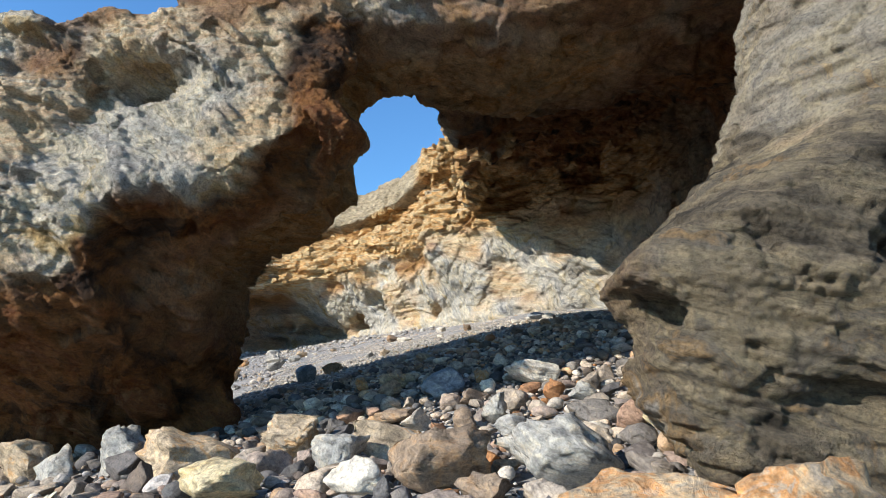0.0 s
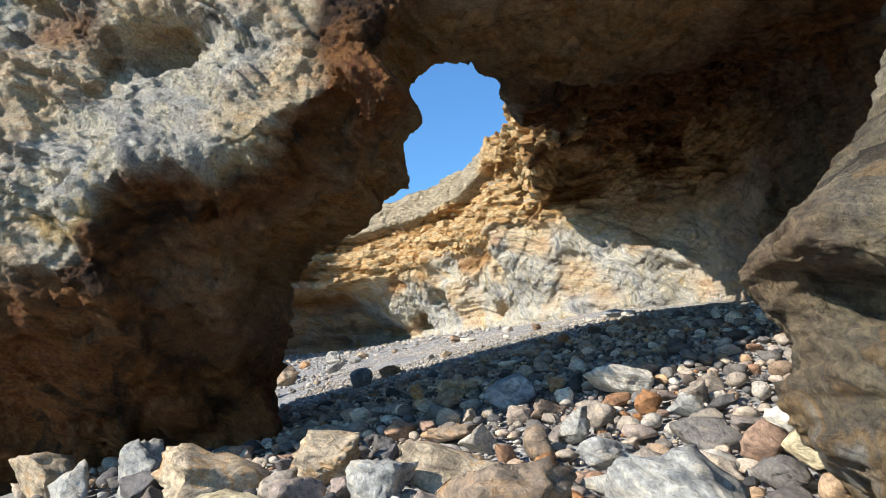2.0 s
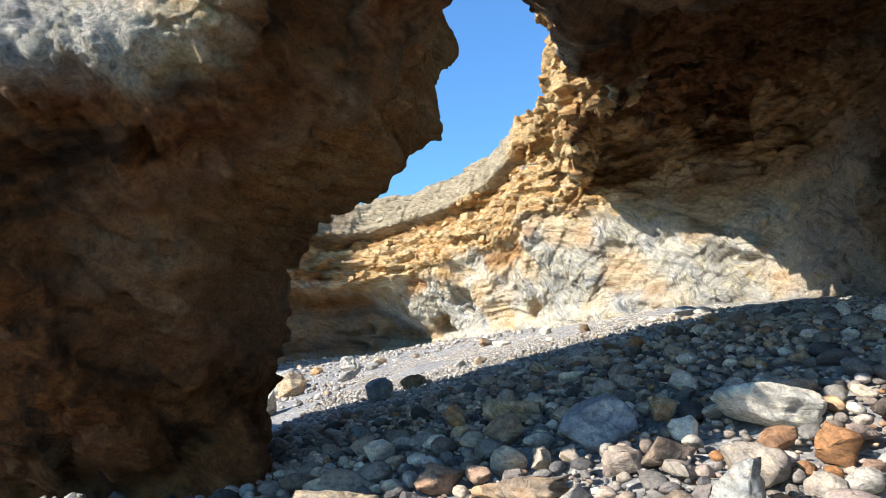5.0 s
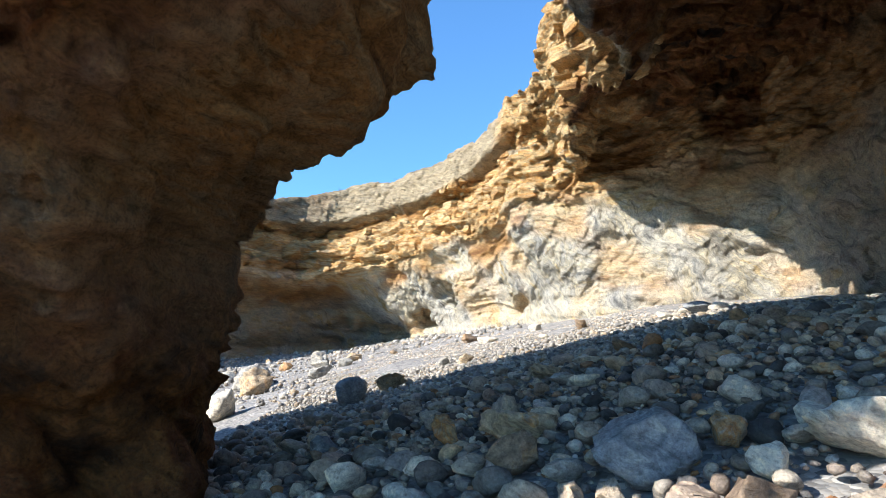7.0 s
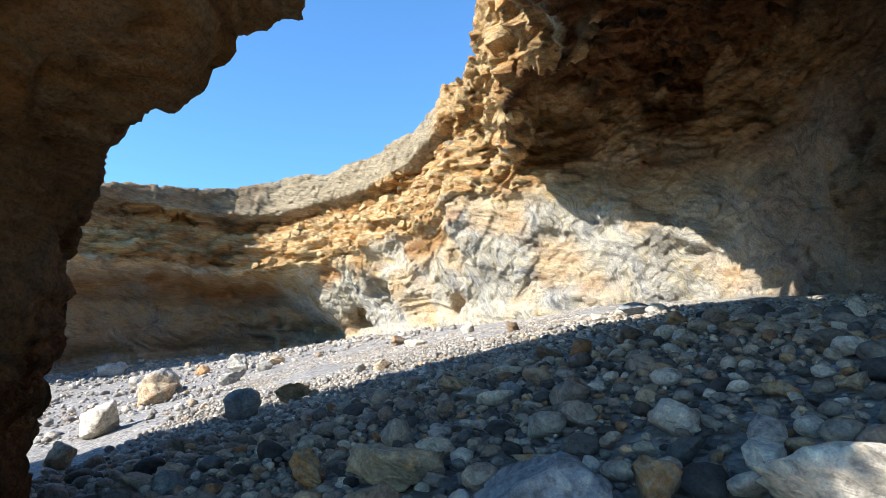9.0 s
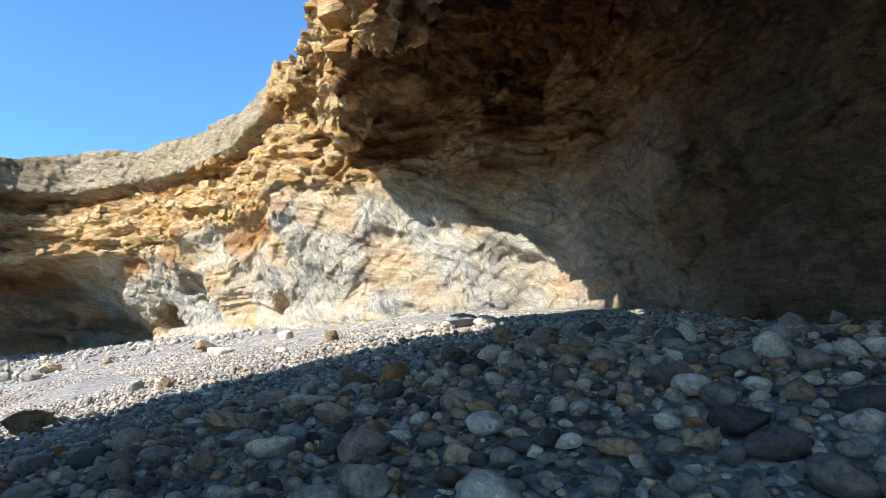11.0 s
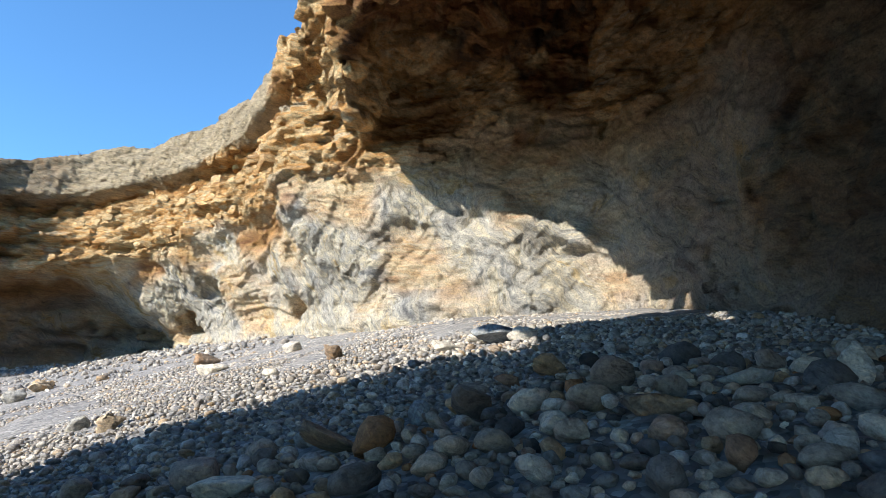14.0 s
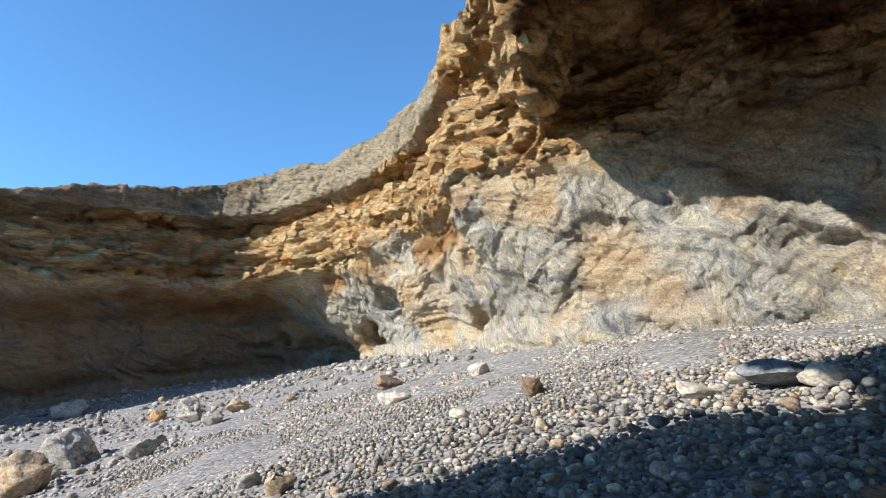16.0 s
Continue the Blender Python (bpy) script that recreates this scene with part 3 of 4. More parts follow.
mass, seam = facets(x, y, z, 0.9, 35, 1.7, (0.6, -0.45, 0.2))
grit, _ = facets(x, y, z, 5.5, 37, 1.4, (0.3, 0.8, -0.4))
ledges = np.tanh(2.5 * fbm(x * 0.45, y * 0.45, layer * 3.2, 3, 41, 0.5))
plates = np.tanh(2.2 * fbm(x * 0.6, y * 0.6, tilt * 4.2, 3, 43, 0.55))
folds = fbm(x * 0.8 + z * 0.7, y * 0.8, tilt * 2.4, 4, 45, 0.55)
flakes = np.tanh(2.2 * fbm((x - z) * 0.5, y * 0.8, (x + z) * 1.6, 4, 49, 0.6))
bend = 1.3 * fbm(x * 0.16, y * 0.16, z * 0.22, 2, 46)
slope_fold = np.tanh(1.8 * fbm((x + y) * 0.22, bend, (z * 0.8 + 0.45 * (x + 0.6 * y) + bend) * 1.7, 5, 47, 0.6))
plank, split = facets(x + 0.4 * bend, y, z + 0.5 * bend, 0.9, 27, 3.4, (0.25, 0.75, 0.3))
front_zone = np.clip((22 + 3.5 * np.clip(x - 3, 0, 1) - y) / 3, 0, 1)
rough = 0.24 + 0.66 * front_zone
d = (1 - upper) * ((0.08 * folds + 0.10 * flakes) * front_zone + (0.10 * slope_fold + 0.07 * plank - 0.015 * split) * (1 - front_zone) + rough * (mass * 0.20 - 0.03 * seam + chip * 0.055 - 0.01 * crack + grit * 0.02))
d = d * (1 - butt_zone) + butt_zone * (0.035 * plates + 0.05 * folds + mass * 0.09 - 0.02 * seam + chip * 0.035 - 0.008 * crack + grit * 0.012)
d = d * (1 - 0.55 * np.exp(-((x + 2.3) / 1.0) ** 2 - ((y - 12.8) / 1.2) ** 2))
d = d * (1 - 0.55 * np.clip(rn[:, 2], 0, 1))
d += upper * (1 - lid) * (1 + 0.5 * np.clip((-12 - x) / 2, 0, 1)) * (0.12 * ledges + slab * 0.30 - 0.07 * gap + chip * 0.12 + grit * 0.05)
d += lid * (column * 0.10 - 0.06 * cleft + 0.04 * ledges + chip * 0.06 + grit * 0.04)
rv = rv + rn * d[:, None]
iron = np.clip((layer + 0.5 * fbm(x * .35, y * .35, z * .5, 3, 71) - 8.2) / 0.8, 0, 1) * np.clip((y - 15.5) / 2, 0, 1)
iron = np.maximum(iron, 0.6 * np.clip(fbm(x * .4, y * .4, z * .5, 3, 81) * 1.8 + 0.05, 0, 1))
iron = np.maximum(iron, 0.10 * front_zone)
# brown over the far cliff's west end, deepening its shade in the colour
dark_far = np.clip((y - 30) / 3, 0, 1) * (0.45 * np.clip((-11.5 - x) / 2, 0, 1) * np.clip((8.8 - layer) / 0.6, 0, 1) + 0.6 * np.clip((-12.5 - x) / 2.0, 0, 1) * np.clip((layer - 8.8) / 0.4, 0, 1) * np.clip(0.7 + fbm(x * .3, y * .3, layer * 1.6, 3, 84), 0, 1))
cap = lid * np.clip((y - 31) / 2, 0, 1)
far_zone = np.clip((y - 27) / 2, 0, 1)
stain = fbm(x * .45, y * .45, z * .5, 3, 83)
orange = np.exp(-((layer - 11.6) / 0.32) ** 2) * 0.95 + np.exp(-((layer - 8.2) / 0.55) ** 2) * np.clip(stain * 2.2 + 0.1, 0, 0.9) + np.exp(-((layer - 9.8) / 0.5) ** 2) * np.clip(stain * 2.0 - 0.2, 0, 0.8)
orange = np.clip(orange, 0, 1) * far_zone
orange = np.maximum(orange, 0.7 * np.exp(-((z - 8.9) / 0.5) ** 2) * np.clip((x - 1.5) / 1, 0, 1) * np.clip((y - 23) / 2, 0, 1) * np.clip((29 - y) / 1, 0, 1))
# iron-stained brown stone lines the arch and cave, with their shade painted in
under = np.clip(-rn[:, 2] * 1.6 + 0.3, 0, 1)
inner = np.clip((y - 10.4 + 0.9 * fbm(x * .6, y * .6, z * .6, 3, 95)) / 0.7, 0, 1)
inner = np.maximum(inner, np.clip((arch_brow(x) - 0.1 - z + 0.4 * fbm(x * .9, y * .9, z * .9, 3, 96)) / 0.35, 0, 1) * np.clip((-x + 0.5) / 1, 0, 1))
# brown on front faces beside the span, as if turned from the sun
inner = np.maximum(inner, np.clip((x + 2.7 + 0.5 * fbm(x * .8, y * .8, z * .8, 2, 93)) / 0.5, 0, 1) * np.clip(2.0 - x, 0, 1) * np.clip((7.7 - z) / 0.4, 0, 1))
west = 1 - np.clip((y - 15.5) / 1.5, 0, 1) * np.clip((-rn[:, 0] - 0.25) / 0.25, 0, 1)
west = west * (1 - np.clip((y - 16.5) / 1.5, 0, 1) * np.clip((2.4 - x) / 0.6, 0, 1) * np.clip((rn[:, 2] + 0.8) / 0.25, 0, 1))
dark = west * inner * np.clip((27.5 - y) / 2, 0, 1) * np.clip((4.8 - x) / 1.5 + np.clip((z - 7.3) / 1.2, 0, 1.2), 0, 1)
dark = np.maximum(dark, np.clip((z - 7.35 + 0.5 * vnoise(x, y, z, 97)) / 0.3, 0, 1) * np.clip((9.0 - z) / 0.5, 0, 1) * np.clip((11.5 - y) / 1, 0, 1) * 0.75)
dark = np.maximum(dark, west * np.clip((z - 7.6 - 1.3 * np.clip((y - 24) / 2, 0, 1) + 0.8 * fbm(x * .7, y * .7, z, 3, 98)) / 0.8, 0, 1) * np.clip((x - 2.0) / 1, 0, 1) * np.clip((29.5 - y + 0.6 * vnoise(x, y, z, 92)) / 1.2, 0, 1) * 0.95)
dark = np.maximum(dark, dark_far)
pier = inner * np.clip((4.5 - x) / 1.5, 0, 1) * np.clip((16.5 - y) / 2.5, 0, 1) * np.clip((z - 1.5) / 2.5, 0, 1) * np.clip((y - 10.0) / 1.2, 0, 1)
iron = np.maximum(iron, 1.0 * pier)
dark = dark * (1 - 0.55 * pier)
# the cave wall darkened in colour to stand for its deeper shade
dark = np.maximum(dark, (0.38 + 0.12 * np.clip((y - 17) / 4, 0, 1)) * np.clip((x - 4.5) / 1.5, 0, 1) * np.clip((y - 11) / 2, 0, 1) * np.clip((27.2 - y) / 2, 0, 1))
olive = np.clip((5.2 - z + 1.2 * fbm(x * .8, y * .8, z * .8, 3, 99)) / 0.8, 0, 1) * np.clip((x - 1) / 0.5, 0, 1) * np.clip((11 - y) / 1, 0, 1)
olive = np.maximum(olive, 0.6 * butt_zone)
# olive brown carried into the cave, also dimming its wall like shade
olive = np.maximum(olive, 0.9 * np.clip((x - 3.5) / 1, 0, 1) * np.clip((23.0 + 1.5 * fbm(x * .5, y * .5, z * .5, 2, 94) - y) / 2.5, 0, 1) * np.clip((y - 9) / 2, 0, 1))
rn = normals(rv, rq)
zone = rv[rq].mean(1)
bed_of = layer[rq].mean(1)
butt = (zone[:, 1] < 11.6) & (zone[:, 0] > 1.0) & ((zone[:, 2] < 6.5) | (zone[:, 0] > 3.6))
arch = (zone[:, 1] < 21) & (zone[:, 0] < 2.2) & ~butt
span = arch & (zone[:, 0] > -1.6)
cliff = ~arch & ~butt
high = cliff & (bed_of > 11.9) & (zone[:, 1] > 29)
beds = cliff & ~high & (bed_of > 8.5) & (zone[:, 1] > 20.5) & (dark[rq].mean(1) < 0.3)


def rock_piece(name, keep, parent=None, label="", category="", kind="", fine=0.0):
    used, faces = pick_faces(rv, rq, keep)
    v, n = rv[used], rn[used]
    fields = np.stack([iron, cap, dark, olive, orange], 1)[used]
    if fine:                                              # one step finer, with thin ledges, pits and chips
        v, n = divide(v, faces)[0], divide(n, faces)[0]
        fields, faces = divide(fields, faces)
        n = n / np.maximum(np.linalg.norm(n, axis=1, keepdims=True), 1e-9)
        px, py, pz = v.T
        thin = np.tanh(3 * fbm(px * 0.9, py * 0.9, (pz + 0.25 * px) * 8, 3, 55, 0.6))
        shard = np.tanh(3 * fbm((px - pz) * 0.55, py, (px + pz) * 4.5, 3, 57, 0.6))
        nick = facets(px, py, pz, 7.0, 59, 1.6, (0.3, 0.5, 0.9))[0]
        hollow = np.clip(fbm(px * 4.2, py * 4.2, pz * 5.5, 2, 56) - 0.3, 0, 1)
        side = np.concatenate([faces[:, [c, (c + 1) % 4]] for c in range(4)])
        side.sort(axis=1)
        key, times = np.unique(side[:, 0].astype(np.int64) * len(v) + side[:, 1], return_counts=True)
        w = np.ones(len(v))
        w[key[times == 1] // len(v)] = 0                  # the rim of the piece stays where its neighbour has it
        w[key[times == 1] % len(v)] = 0
        for _ in range(2):
            least = w[faces].min(1)
            for c in range(4):
                np.minimum.at(w, faces[:, c], 0.5 * w[faces[:, c]] + 0.5 * least)
        if name in ("upper_face", "snout", "foot"):
            d = 0.03 * thin + 0.015 * nick
        else:
            d = 0.028 * shard + 0.016 * nick - 0.01 * hollow
        v = v + n * (fine * w * d)[:, None]
        n = normals(v, faces)
    me = mesh_of(name, v, faces)
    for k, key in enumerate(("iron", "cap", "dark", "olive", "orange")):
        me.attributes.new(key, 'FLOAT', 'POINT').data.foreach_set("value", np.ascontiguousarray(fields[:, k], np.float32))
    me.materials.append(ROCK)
    me.normals_split_custom_set_from_vertices(n.tolist())
    ob = new(name, me)
    ob.parent = parent
    return tagged(ob, label, category, "", kind)


arch_ob = tagged(new("sea_arch"), "weathered grey and brown schist sea arch standing on shingle", "rock arch")
front_face = arch & ~span & (zone[:, 1] < 12.2) & (zone[:, 2] > 2.5) & (zone[:, 0] > -8.5)
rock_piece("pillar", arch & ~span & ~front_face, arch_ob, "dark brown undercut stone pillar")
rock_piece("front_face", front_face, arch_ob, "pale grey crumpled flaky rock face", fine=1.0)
rock_piece("span", span, arch_ob, "iron-stained brown stone span with shade in its colour")
butt_ob = tagged(new("rock_buttress"), "olive brown layered rock buttress with worn hollows", "rock")
hid = butt & ((zone[:, 2] > 7.6) | (zone[:, 0] > 7.6) | (zone[:, 1] > 10.2))
rock_piece("crown", hid, butt_ob, "pale grey rock joining the cliff")
butt = butt & ~hid
rock_piece("upper_face", butt & (zone[:, 2] >= 2.75), butt_ob, "pale grey pitted upper rock face", fine=1.0)
rock_piece("snout", butt & (zone[:, 2] < 2.75) & (zone[:, 2] >= 1.55), butt_ob, "overhanging dark brown rock snout", fine=1.0)
rock_piece("foot", butt & (zone[:, 2] < 1.55), butt_ob, "wave-worn olive foot", fine=1.0)
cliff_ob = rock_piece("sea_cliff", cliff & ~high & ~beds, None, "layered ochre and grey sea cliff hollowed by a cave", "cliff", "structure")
me = mesh_of("plateau", top_verts, top_faces)
for k, key in enumerate(("iron", "cap", "dark", "olive", "orange")):
    me.attributes.new(key, 'FLOAT', 'POINT').data.foreach_set("value", np.full(len(top_verts), float(key == "cap"), np.float32))
me.materials.append(ROCK)
new("plateau", me).parent = cliff_ob
beds_ob = rock_piece("ochre_beds", beds, cliff_ob, "thin broken orange and ochre beds")
rock_piece("cap_rock", high, cliff_ob, "pale tan jointed cap rock")

# ---------------------------------------------------------------- the ground: one sheet to the horizon
BX = spaced([(-900, -60, 60), (-60, -14, 1.0), (-14, 10, 0.16), (10, 60, 2.5), (60, 900, 60)])
BY = spaced([(-900, -10, 60), (-10, 2, 0.5), (2, 24, 0.16), (24, 56, 0.4), (56, 120, 4), (120, 900, 60)])
gx, gy = np.meshgrid(BX, BY, indexing="ij")
gz = beach(gx, gy) - 0.07 * np.clip((24 - gy) / 2, 0, 1) + 0.05 * fbm(gx * 0.8, gy * 0.8, gx * 0, 3, 101) + 0.02 * fbm(gx * 4, gy * 4, gx * 0, 2, 103)
ids = np.arange(gx.size).reshape(gx.shape)
gf = np.stack([ids[:-1, :-1], ids[1:, :-1], ids[1:, 1:], ids[:-1, 1:]], -1).reshape(-1, 4)
me = mesh_of("ground", np.stack([gx, gy, gz], -1).reshape(-1, 3), gf)
me.materials.append(GRAVEL)
tagged(new("ground", me), "grey shingle beach rising towards the cliff", "beach", kind="structure")


# ---------------------------------------------------------------- stones
def stone_shape(seed, subdiv, rough=0.16, blocky=0.0):
    """A sea-worn stone about one unit across: vertices and triangles."""
    bm = bmesh.new()
    bmesh.ops.create_icosphere(bm, subdivisions=subdiv, radius=0.5)
    v = np.array([w.co[:] for w in bm.verts])
    f = np.array([[w.index for w in t.verts] for t in bm.faces])
    bm.free()
    s = seed * 9.7
    if blocky:
        p = np.sign(v) * np.abs(v * 2) ** (1 - blocky) / 2
        v = v * (1 - blocky) + p * blocky
    n = 1 + rough * fbm(v[:, 0] * 1.8 + s, v[:, 1] * 1.8, v[:, 2] * 1.8 - s, 3, 7)
    rng = np.random.RandomState(seed)
    for _ in range(16 if blocky else 7):                  # worn facets
        a = rng.normal(size=3)
        a /= np.linalg.norm(a)
        cut = (0.20 if blocky else 0.24) + 0.17 * rng.rand()
        over = np.maximum(0, v @ a - cut)
        v = v - 0.95 * over[:, None] * a
    v = v * n[:, None]
    if blocky and subdiv > 2:
        step, _ = facets(v[:, 0] + s, v[:, 1], v[:, 2], 2.6, seed, 1.7, (0.4, 0.3, s))
        v = v * (1 + 0.16 * step + 0.05 * fbm(v[:, 0] * 9, v[:, 1] * 9, v[:, 2] * 9, 2, seed))[:, None]
    return v / (v.max(0) - v.min(0)), f


def turned(rng, flat=True):
    e = Euler((rng.normal() * (0.22 if flat else 0.8), rng.normal() * (0.22 if flat else 0.8), rng.uniform(0, 6.28)))
    return np.array(e.to_matrix())


def dart(count, area, sizes, power, taken, rng, keep=None, cell=0.6):
    """Spots for stones that do not sit inside one another: x, y, size."""
    out = []
    for _ in range(count):
        px, py = rng.uniform(area[0], area[1]), rng.uniform(area[2], area[3])
        size = sizes[0] * (sizes[1] / sizes[0]) ** (rng.random() ** power)
        if keep and rng.random() > keep(px, py):
            continue
        i, j = int(px // cell), int(py // cell)
        reach = 1 if size < 0.6 else 2
        clash = False
        for a in range(i - reach, i + reach + 1):
            for b in range(j - reach, j + reach + 1):
                for qx, qy, qs in taken.get((a, b), ()):
                    if (px - qx) ** 2 + (py - qy) ** 2 < (0.46 * (size + qs)) ** 2:
                        clash = True
                        break
                if clash:
                    break
            if clash:
                break
        if not clash:
            taken.setdefault((i, j), []).append((px, py, size))
            out.append((px, py, size))
    return out


def heap(name, spots, shapes, seed, label, sink=0.12, coat=STONE):
    """Stones laid on the beach, joined in one mesh."""
    rng = np.random.RandomState(seed)
    ground_z = beach([s[0] for s in spots], [s[1] for s in spots])
    vs, fs, base = [], [], 0
    for (px, py, size), gz in zip(spots, ground_z):
        v, f = shapes[rng.randint(len(shapes))]
        thick = rng.uniform(0.5, 0.85)
        m = turned(rng) @ np.diag([size * rng.uniform(0.95, 1.35), size * rng.uniform(0.75, 1.0), size * thick])
        vs.append(v @ m.T + (px, py, gz + size * thick * (0.42 - sink - 0.2 * rng.rand())))
        fs.append(f + base)
        base += len(v)
    me = mesh_of(name, np.concatenate(vs), np.concatenate(fs))
    me.materials.append(coat)
    return tagged(new(name, me), label, "stones", kind="stuff")


def near_share(px, py):
    """How thickly cobbles lie: dense below the arch, thinner where the beach is fine shingle."""
    gravel = 0.5 + 0.5 * float(noise.noise((px * 0.45, py * 0.45, 3)))
    return 1.0 if py < 13 else 0.35 + 0.65 * gravel


TINY = [stone_shape(s, 1) for s in range(10)]
SMALL = [stone_shape(s, 2) for s in range(20, 34)]
BLOCK = [stone_shape(s, 3, 0.22, 0.35) for s in range(40, 48)]
LOOK = {'tan': "tan and ochre weathered", 'yellow': "pale yellow sandstone", 'grey': "grey veined schist", 'brown': "dark brown angular",
        'rust': "orange rust-stained", 'white': "pale cream sea-worn", 'blue': "blue-grey smooth"}
# boulders of the seaward apron: x, y, width, height, kind
APRON = [(-3.95, 10.4, 1.7, 0.62, 'tan'), (-2.5, 8.0, 1.3, 0.5, 'yellow'), (-5.5, 11.0, 0.8, 0.8, 'grey'), (-7.4, 11.6, 1.2, 0.7, 'tan'), (-6.4, 10.9, 0.7, 0.5, 'grey'),
         (-2.4, 10.5, 0.95, 0.6, 'tan'), (-1.45, 9.2, 0.8, 0.45, 'grey'), (-0.7, 9.7, 1.4, 0.45, 'tan'), (0.0, 7.6, 1.15, 0.6, 'brown'), (1.5, 7.3, 1.5, 0.65, 'grey'),
         (1.75, 5.1, 1.7, 0.5, 'rust'), (2.75, 4.75, 1.0, 0.55, 'rust'), (-0.8, 7.6, 0.75, 0.35, 'white'), (0.55, 6.6, 0.6, 0.3, 'brown')]
SUNLIT = [(-0.85, 11.4, 0.85, 0.25, 'brown'), (2.35, 11.2, 0.5, 0.28, 'grey'), (0.85, 10.7, 0.42, 0.45, 'grey'), (0.35, 10.3, 0.42, 0.43, 'brown'),
          (1.05, 9.7, 0.8, 0.35, 'grey'), (3.3, 10.4, 0.4, 0.25, 'white'), (2.1, 9.2, 0.6, 0.22, 'white'), (3.0, 8.9, 0.55, 0.32, 'yellow')]
SHADE = [(-0.08, 12.68, 0.88, 0.5, 'blue'), (-1.15, 14.01, 0.79, 0.32, 'tan'), (1.44, 13.11, 0.3, 0.19, 'white'), (1.72, 12.5, 1.05, 0.36, 'white'), (0.81, 12.39, 0.34, 0.24, 'white'), (-0.7, 12.71, 0.39, 0.21, 'grey'),
         (0.04, 13.73, 0.44, 0.11, 'rust'), (-3.75, 15.62, 0.36, 0.22, 'blue'), (-1.94, 14.4, 0.33, 0.32, 'rust'), (0.67, 12.95, 0.32, 0.23, 'rust'), (-1.17, 13.04, 0.47, 0.35, 'brown')]
CAVE = [(4.47, 17.02, 0.22, 0.29, 'white'), (4.44, 15.58, 0.37, 0.22, 'white'), (3.47, 14.64, 0.22, 0.12, 'white'), (2.54, 14.4, 0.21, 0.1, 'white'), (5.05, 14.97, 0.37, 0.16, 'white'), (4.82, 15.05, 0.35, 0.15, 'white'),
        (6.02, 16.44, 0.48, 0.13, 'tan'), (-0.04, 17.78, 0.48, 0.14, 'white'), (-0.07, 16.3, 0.3, 0.17, 'blue'), (0.8, 15.57, 0.22, 0.09, 'white'), (-0.76, 17.39, 0.67, 0.18, 'tan'), (-0.51, 16.62, 0.43, 0.16, 'grey'),
        (1.4, 18.39, 0.19, 0.18, 'blue'), (1.55, 15.65, 0.27, 0.12, 'rust'), (3.97, 14.63, 0.22, 0.06, 'white'), (2.12, 14.24, 0.37, 0.11, 'rust'), (2.59, 14.0, 0.27, 0.13, 'tan'), (3.65, 14.41, 0.26, 0.17, 'brown'),
        (2.86, 16.99, 0.54, 0.13, 'brown'), (3.83, 17.37, 0.47, 0.1, 'grey'), (0.68, 18.33, 0.62, 0.13, 'brown'), (-0.22, 16.13, 0.44, 0.14, 'white')]
COVE = [(-4.64, 19.91, 0.67, 0.53, 'blue'), (-4.08, 21.0, 0.8, 0.4, 'tan'), (-11.71, 34.24, 0.7, 0.37, 'rust'), (-8.92, 22.62, 1.0, 0.7, 'white'), (-13.95, 33.23, 0.6, 0.37, 'white'), (-8.19, 28.29, 0.83, 0.44, 'grey'),
        (-8.18, 32.49, 0.73, 0.38, 'tan'), (-7.51, 19.42, 0.58, 0.43, 'tan'), (-9.59, 32.5, 0.86, 0.59, 'grey'), (-8.1, 31.01, 0.6, 0.37, 'grey'), (-11.15, 29.74, 1.86, 0.95, 'grey'), (-9.74, 26.85, 1.19, 0.72, 'tan'),
        (-17.52, 37.34, 1.35, 0.66, 'grey'), (-2.33, 27.26, 0.65, 0.23, 'white'), (-0.8, 28.73, 0.47, 0.3, 'white'), (2.89, 21.81, 0.71, 0.22, 'blue'), (3.16, 21.55, 0.46, 0.18, 'white'), (2.13, 22.06, 0.41, 0.14, 'white'),
        (0.39, 24.39, 0.39, 0.26, 'brown'), (-2.53, 22.33, 0.39, 0.22, 'tan'), (-3.1, 22.88, 0.29, 0.22, 'grey'), (2.64, 22.23, 0.31, 0.12, 'white'), (-0.63, 24.01, 0.31, 0.12, 'white'), (-3.15, 30.42, 0.74, 0.32, 'brown')]


def boulder(px, py, wide, tall, kind, seed, name="boulder"):
    """One separate stone, bedded a little into the shingle."""
    r = np.random.RandomState(seed)
    v, f = stone_shape(200 + seed, 4 if wide > 0.7 else 3, 0.12, 0.25 if kind in ('tan', 'brown', 'grey', 'rust', 'yellow') else 0.0)
    v = v / (v.max(0) - v.min(0))
    v = v * (wide, wide * r.uniform(0.65, 0.85), tall * 1.25)
    p = v / wide * 6
    step, joint = facets(p[:, 0], p[:, 1], p[:, 2], 0.42, 400 + seed, 1.8, (0.4, 0.3, seed * 1.1))
    v = v * (1 + 0.09 * fbm(p[:, 0], p[:, 1], p[:, 2] * 1.6, 5, seed, 0.62) + (0.11 * step - 0.04 * joint) * (1.0 if kind in ('tan', 'brown', 'grey', 'rust', 'yellow') else 0.25))[:, None]
    me = mesh_of(name, v, f)
    me.materials.append(BOULDER[kind])
    ob = new(name, me)
    lean = r.normal(size=2) * 8
    ob.matrix_basis = pose(px, py, float(beach(px, py)) + tall * 0.40, lean[0], lean[1], r.uniform(-25, 25))
    size = "large" if wide > 1 else "small" if wide < 0.45 else "middling"
    return tagged(ob, f"{LOOK[kind]} {size} {'boulder' if wide > 0.45 else 'cobble'} resting on the shingle", "boulder" if wide > 0.45 else "cobble", "beach boulders")


taken = {}
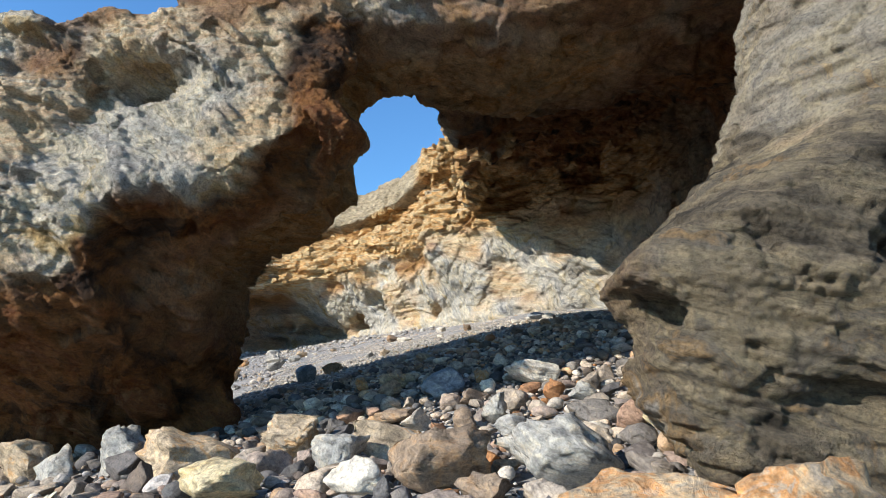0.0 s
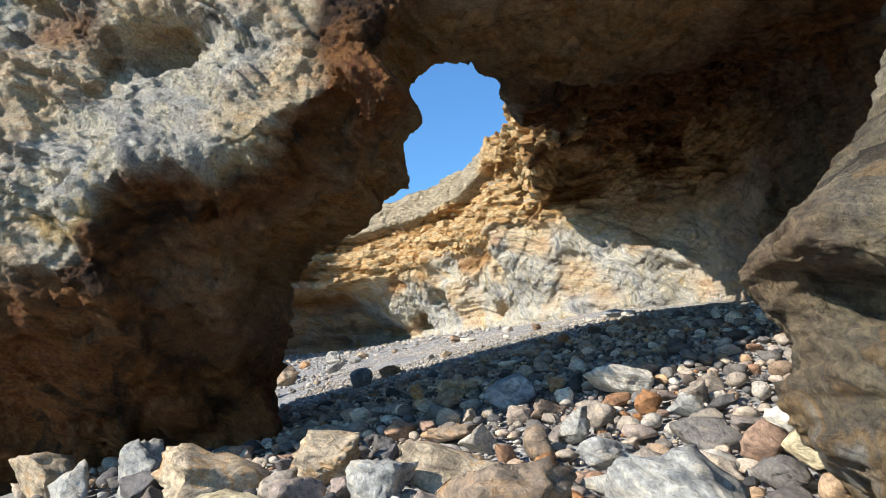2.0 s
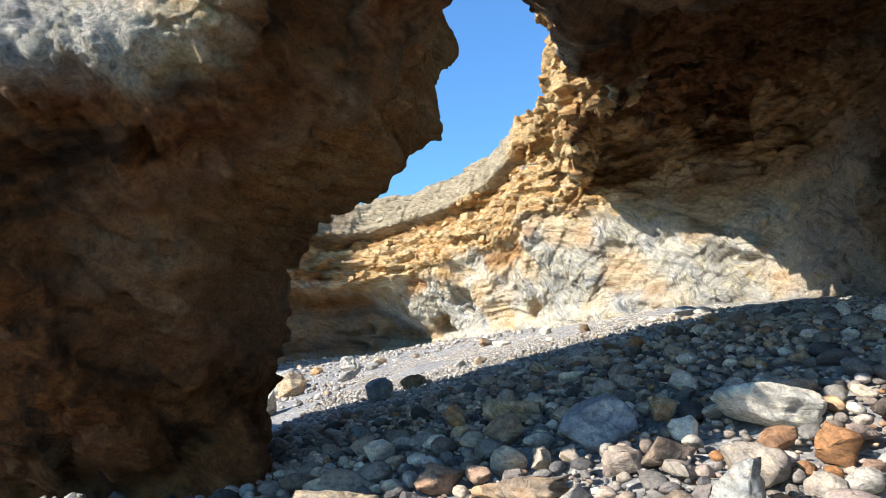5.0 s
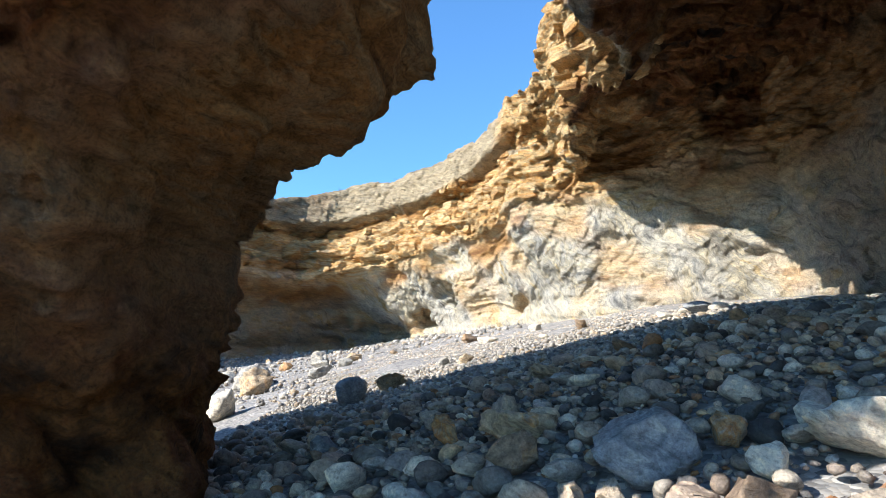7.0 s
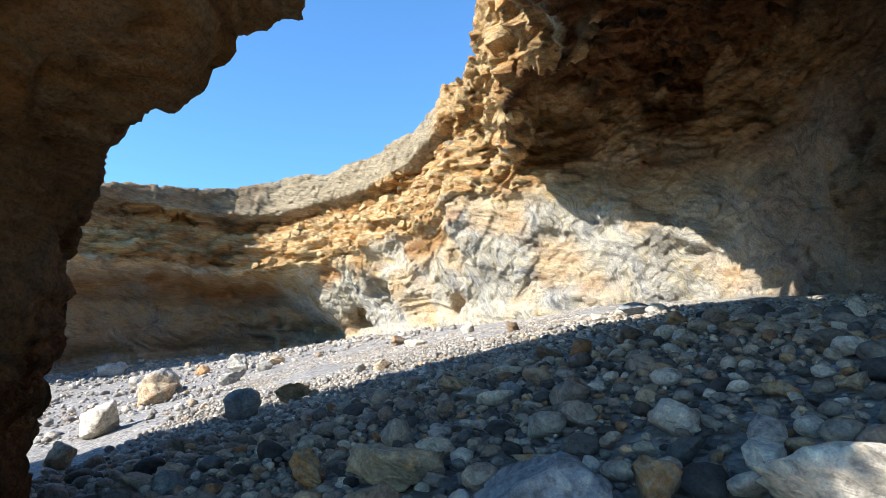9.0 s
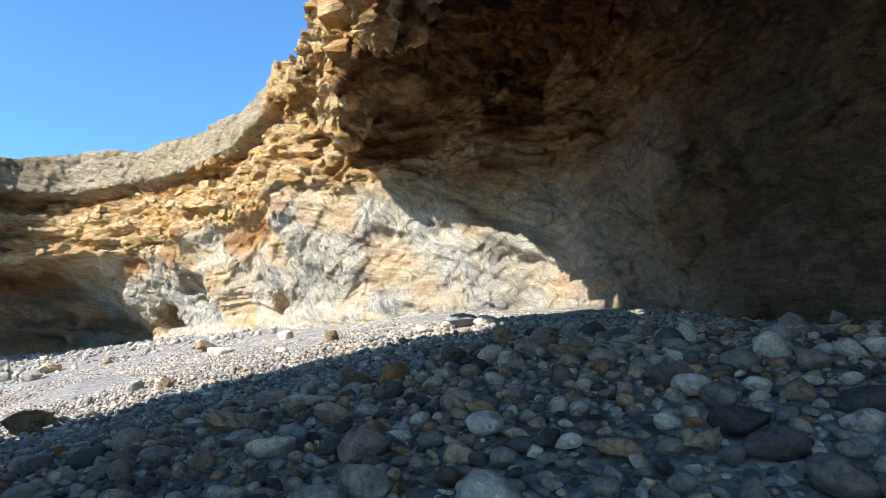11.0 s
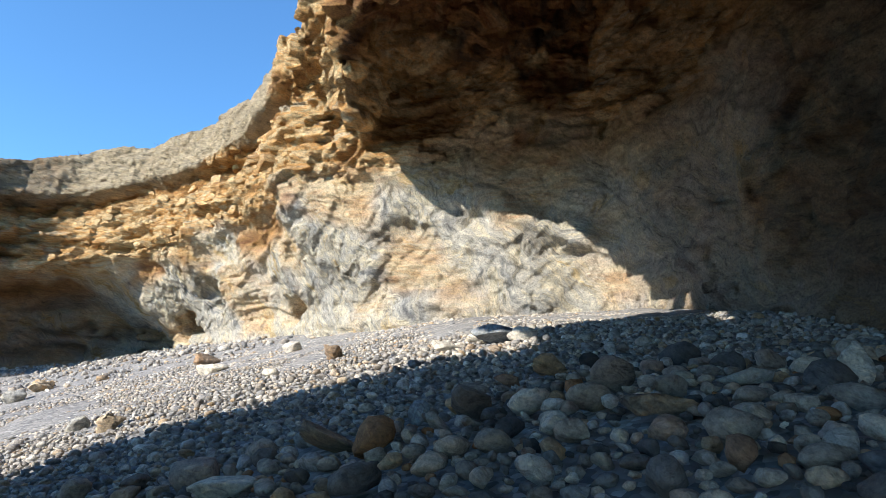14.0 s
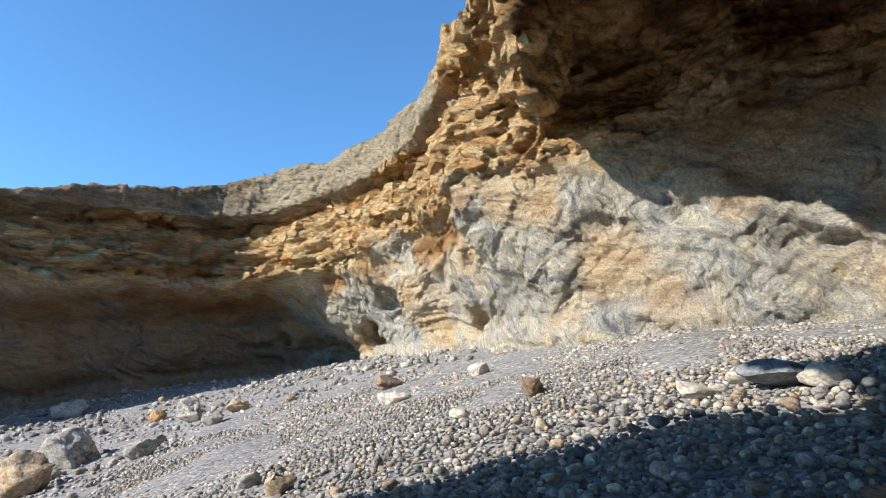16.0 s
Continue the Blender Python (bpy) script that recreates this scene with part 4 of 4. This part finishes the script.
for seed, row in enumerate(APRON + SUNLIT + SHADE + CAVE + COVE):
    boulder(*row, seed, "boulder" if row[2] > 0.45 else "cobble")
    taken.setdefault((int(row[0] // 0.6), int(row[1] // 0.6)), []).append((row[0], row[1], row[2] * 0.85))

rng = random.Random(5)
big_spots = dart(1500, (-8, 3, 4, 12.3), (0.28, 0.75), 1.5, taken, rng)[:260]
mid_spots = dart(14000, (-8, 8, 2, 13.5), (0.15, 0.46), 1.3, taken, rng)
mid_spots += dart(3500, (-7, 8, 13.0, 19.5), (0.12, 0.42), 2.2, taken, rng, near_share)
mid_spots += dart(16000, (-7, 8, 13.0, 23), (0.085, 0.26), 1.9, taken, rng, near_share)
low_spots = dart(55000, (-7, 8, 3, 24), (0.05, 0.12), 1.2, taken, rng)
low_spots += dart(36000, (-7, 6.5, 18.5, 27), (0.035, 0.085), 1.2, taken, rng)
low_spots += dart(24000, (-8, 6, 26, 32), (0.05, 0.13), 1.6, taken, rng)
far_spots = dart(12000, (-24, 6, 22.5, 46), (0.07, 0.34), 3.0, taken, rng)
# the stones that lie closest to the walk are separate things
near, rest = [], []
for spot in mid_spots:
    (near if spot[2] > 0.19 and 9.5 < spot[1] < 19 and -2.5 < spot[0] < 4.5 and len(near) < 230 else rest).append(spot)
KINDS = [new_mesh for new_mesh in (mesh_of("cobble", *shape) for shape in SMALL)]
for me in KINDS:
    me.materials.append(STONE)
r = np.random.RandomState(12)
for px, py, size in near:
    ob = new("cobble", KINDS[r.randint(len(KINDS))])
    thick = r.uniform(0.5, 0.85)
    ob.matrix_basis = pose(px, py, float(beach(px, py)) + size * thick * 0.2, r.normal() * 12, r.normal() * 12, r.uniform(0, 360)) @ Matrix.Diagonal((size * r.uniform(0.95, 1.35), size * r.uniform(0.75, 1.0), size * thick, 1))
    tagged(ob, "rounded sea-worn cobble lying among pebbles", "cobble", "beach cobbles")
ROUGH = [mesh_of("rock", *shape) for shape in BLOCK]
for me in ROUGH:
    me.materials.append(STONE)
for px, py, size in big_spots:
    ob = new("rock", ROUGH[r.randint(len(ROUGH))])
    thick = r.uniform(0.5, 0.9)
    ob.matrix_basis = pose(px, py, float(beach(px, py)) + size * thick * 0.18, r.normal() * 14, r.normal() * 14, r.uniform(0, 360)) @ Matrix.Diagonal((size * r.uniform(0.95, 1.4), size * r.uniform(0.75, 1.0), size * thick, 1))
    tagged(ob, "angular weathered rock wedged among beach cobbles", "rock", "angular beach rocks")
heap("cobbles", [s for s in rest if s[1] < 18.5], SMALL, 2, "rounded blue-grey and tan cobbles")
heap("cove_cobbles", [(s[0], s[1], s[2] * 0.8) for s in rest if s[1] >= 18.5 and s[2] < 0.24], SMALL, 6, "rounded pale grey cobbles", coat=PALE_STONE)
heap("pebbles", [s for s in low_spots if s[1] < 18.5], TINY, 1, "small grey and tan sea-worn pebbles", 0.3)
heap("cove_pebbles", [s for s in low_spots if s[1] >= 18.5], TINY, 7, "small pale grey sea-worn pebbles", 0.3, PALE_STONE)
heap("far_cobbles", far_spots, TINY, 3, "scattered pale cobbles on fine shingle", coat=PALE_STONE)

# ---------------------------------------------------------------- loose blocks of the ochre beds, each bedded in the cliff
def block_shape(seed):
    """A squared block, one unit across, with broken corners and uneven faces."""
    rr = np.random.RandomState(seed)
    bm = bmesh.new()
    bmesh.ops.create_cube(bm, size=1.0)
    bmesh.ops.subdivide_edges(bm, edges=bm.edges[:], cuts=1, use_grid_fill=True)
    v = np.array([w.co[:] for w in bm.verts])
    f = np.array([[w.index for w in q.verts] for q in bm.faces])
    bm.free()
    corner = (np.abs(v) > 0.4).sum(1)
    v = v * np.where(corner == 3, rr.uniform(0.72, 1.0, len(v)), np.where(corner == 2, rr.uniform(0.88, 1.04, len(v)), 1))[:, None]
    v = v + rr.normal(size=v.shape) * 0.045
    v[:, 0] += 0.25 * rr.normal() * v[:, 2]
    v[:, 2] *= 1 + 0.35 * rr.normal() * v[:, 0]
    return v, f


SLAB = []
for n in range(14):
    v, f = block_shape(300 + n)
    me = mesh_of("block", v, f, False)
    for key, value in (("iron", 1.0), ("cap", 0.0), ("dark", 0.0), ("olive", 0.0), ("orange", 0.35 * (n % 4 == 0))):
        me.attributes.new(key, 'FLOAT', 'POINT').data.foreach_set("value", np.full(len(v), value, np.float32))
    me.materials.append(LOOSE_ROCK)
    SLAB.append(me)
r = np.random.RandomState(21)
ledge = np.flatnonzero((upper > 0.95) & (lid < 0.2) & (rn[:, 2] < 0.5) & (rv[:, 1] > 18.5) & (rv[:, 0] > -14) & (dark < 0.05) & ((rv[:, 0] < 1.3) | (rv[:, 1] > 29)) & (rn @ np.array([-0.6, -0.8, 0]) > 0.4))
placed = []
for n in r.permutation(ledge):
    p = rv[n]
    if all((p[0] - q[0]) ** 2 + (p[1] - q[1]) ** 2 + 4 * (p[2] - q[2]) ** 2 > 0.30 for q in placed):
        placed.append(p)
        m = rn[n]
        heading = math.degrees(math.atan2(m[1], m[0])) + 90 + r.normal() * 14
        size = 0.28 + 0.6 * r.rand() ** 1.6
        ob = new("block", SLAB[r.randint(len(SLAB))])
        ob.parent = beds_ob
        c = p - m * 0.27 * size
        ob.matrix_basis = pose(c[0], c[1], c[2], r.normal() * 7, r.normal() * 7, heading) @ Matrix.Diagonal((size, size * 0.7, size * r.uniform(0.3, 0.65), 1))
    if len(placed) >= 290:
        break

# ---------------------------------------------------------------- dry grass on the brink of the cliff
m, nodes, links, b = material("dry_grass")
tone = noise_node(nodes, links, None, 3.0, 3)
links.new(ramp(nodes, links, tone.outputs["Fac"], [(0.35, (0.07, 0.075, 0.03)), (0.65, (0.16, 0.13, 0.06))]), b.inputs["Base Color"])
b.inputs["Roughness"].default_value = 0.9
brink = np.flatnonzero((rn[:, 2] > 0.75) & (rv[:, 2] > 12.2) & (rv[:, 1] > 30) & (rv[:, 0] < -8.5) & (rv[:, 0] > -34))
edge_d = wall_distance(rv[brink, 0].astype(float), rv[brink, 1].astype(float))
brink = brink[edge_d > -1.0]
vs, fs = [], []
for n in r.permutation(brink)[:160]:
    for _ in range(14):
        a, l = r.uniform(0, 6.28), r.uniform(0.05, 0.15)
        p = rv[n] + (r.normal() * 0.12, r.normal() * 0.12, -0.03)
        k = len(vs)
        vs += [p + (0.012 * math.cos(a), 0.012 * math.sin(a), 0), p - (0.012 * math.cos(a), 0.012 * math.sin(a), 0), p + (r.normal() * 0.06, r.normal() * 0.06, l)]
        fs.append((k, k + 1, k + 2))
me = mesh_of("dry_grass", np.array(vs), np.array(fs))
me.materials.append(m)
tagged(new("dry_grass", me), "sparse dry grass tufts along the cliff brink", "grass", kind="stuff")
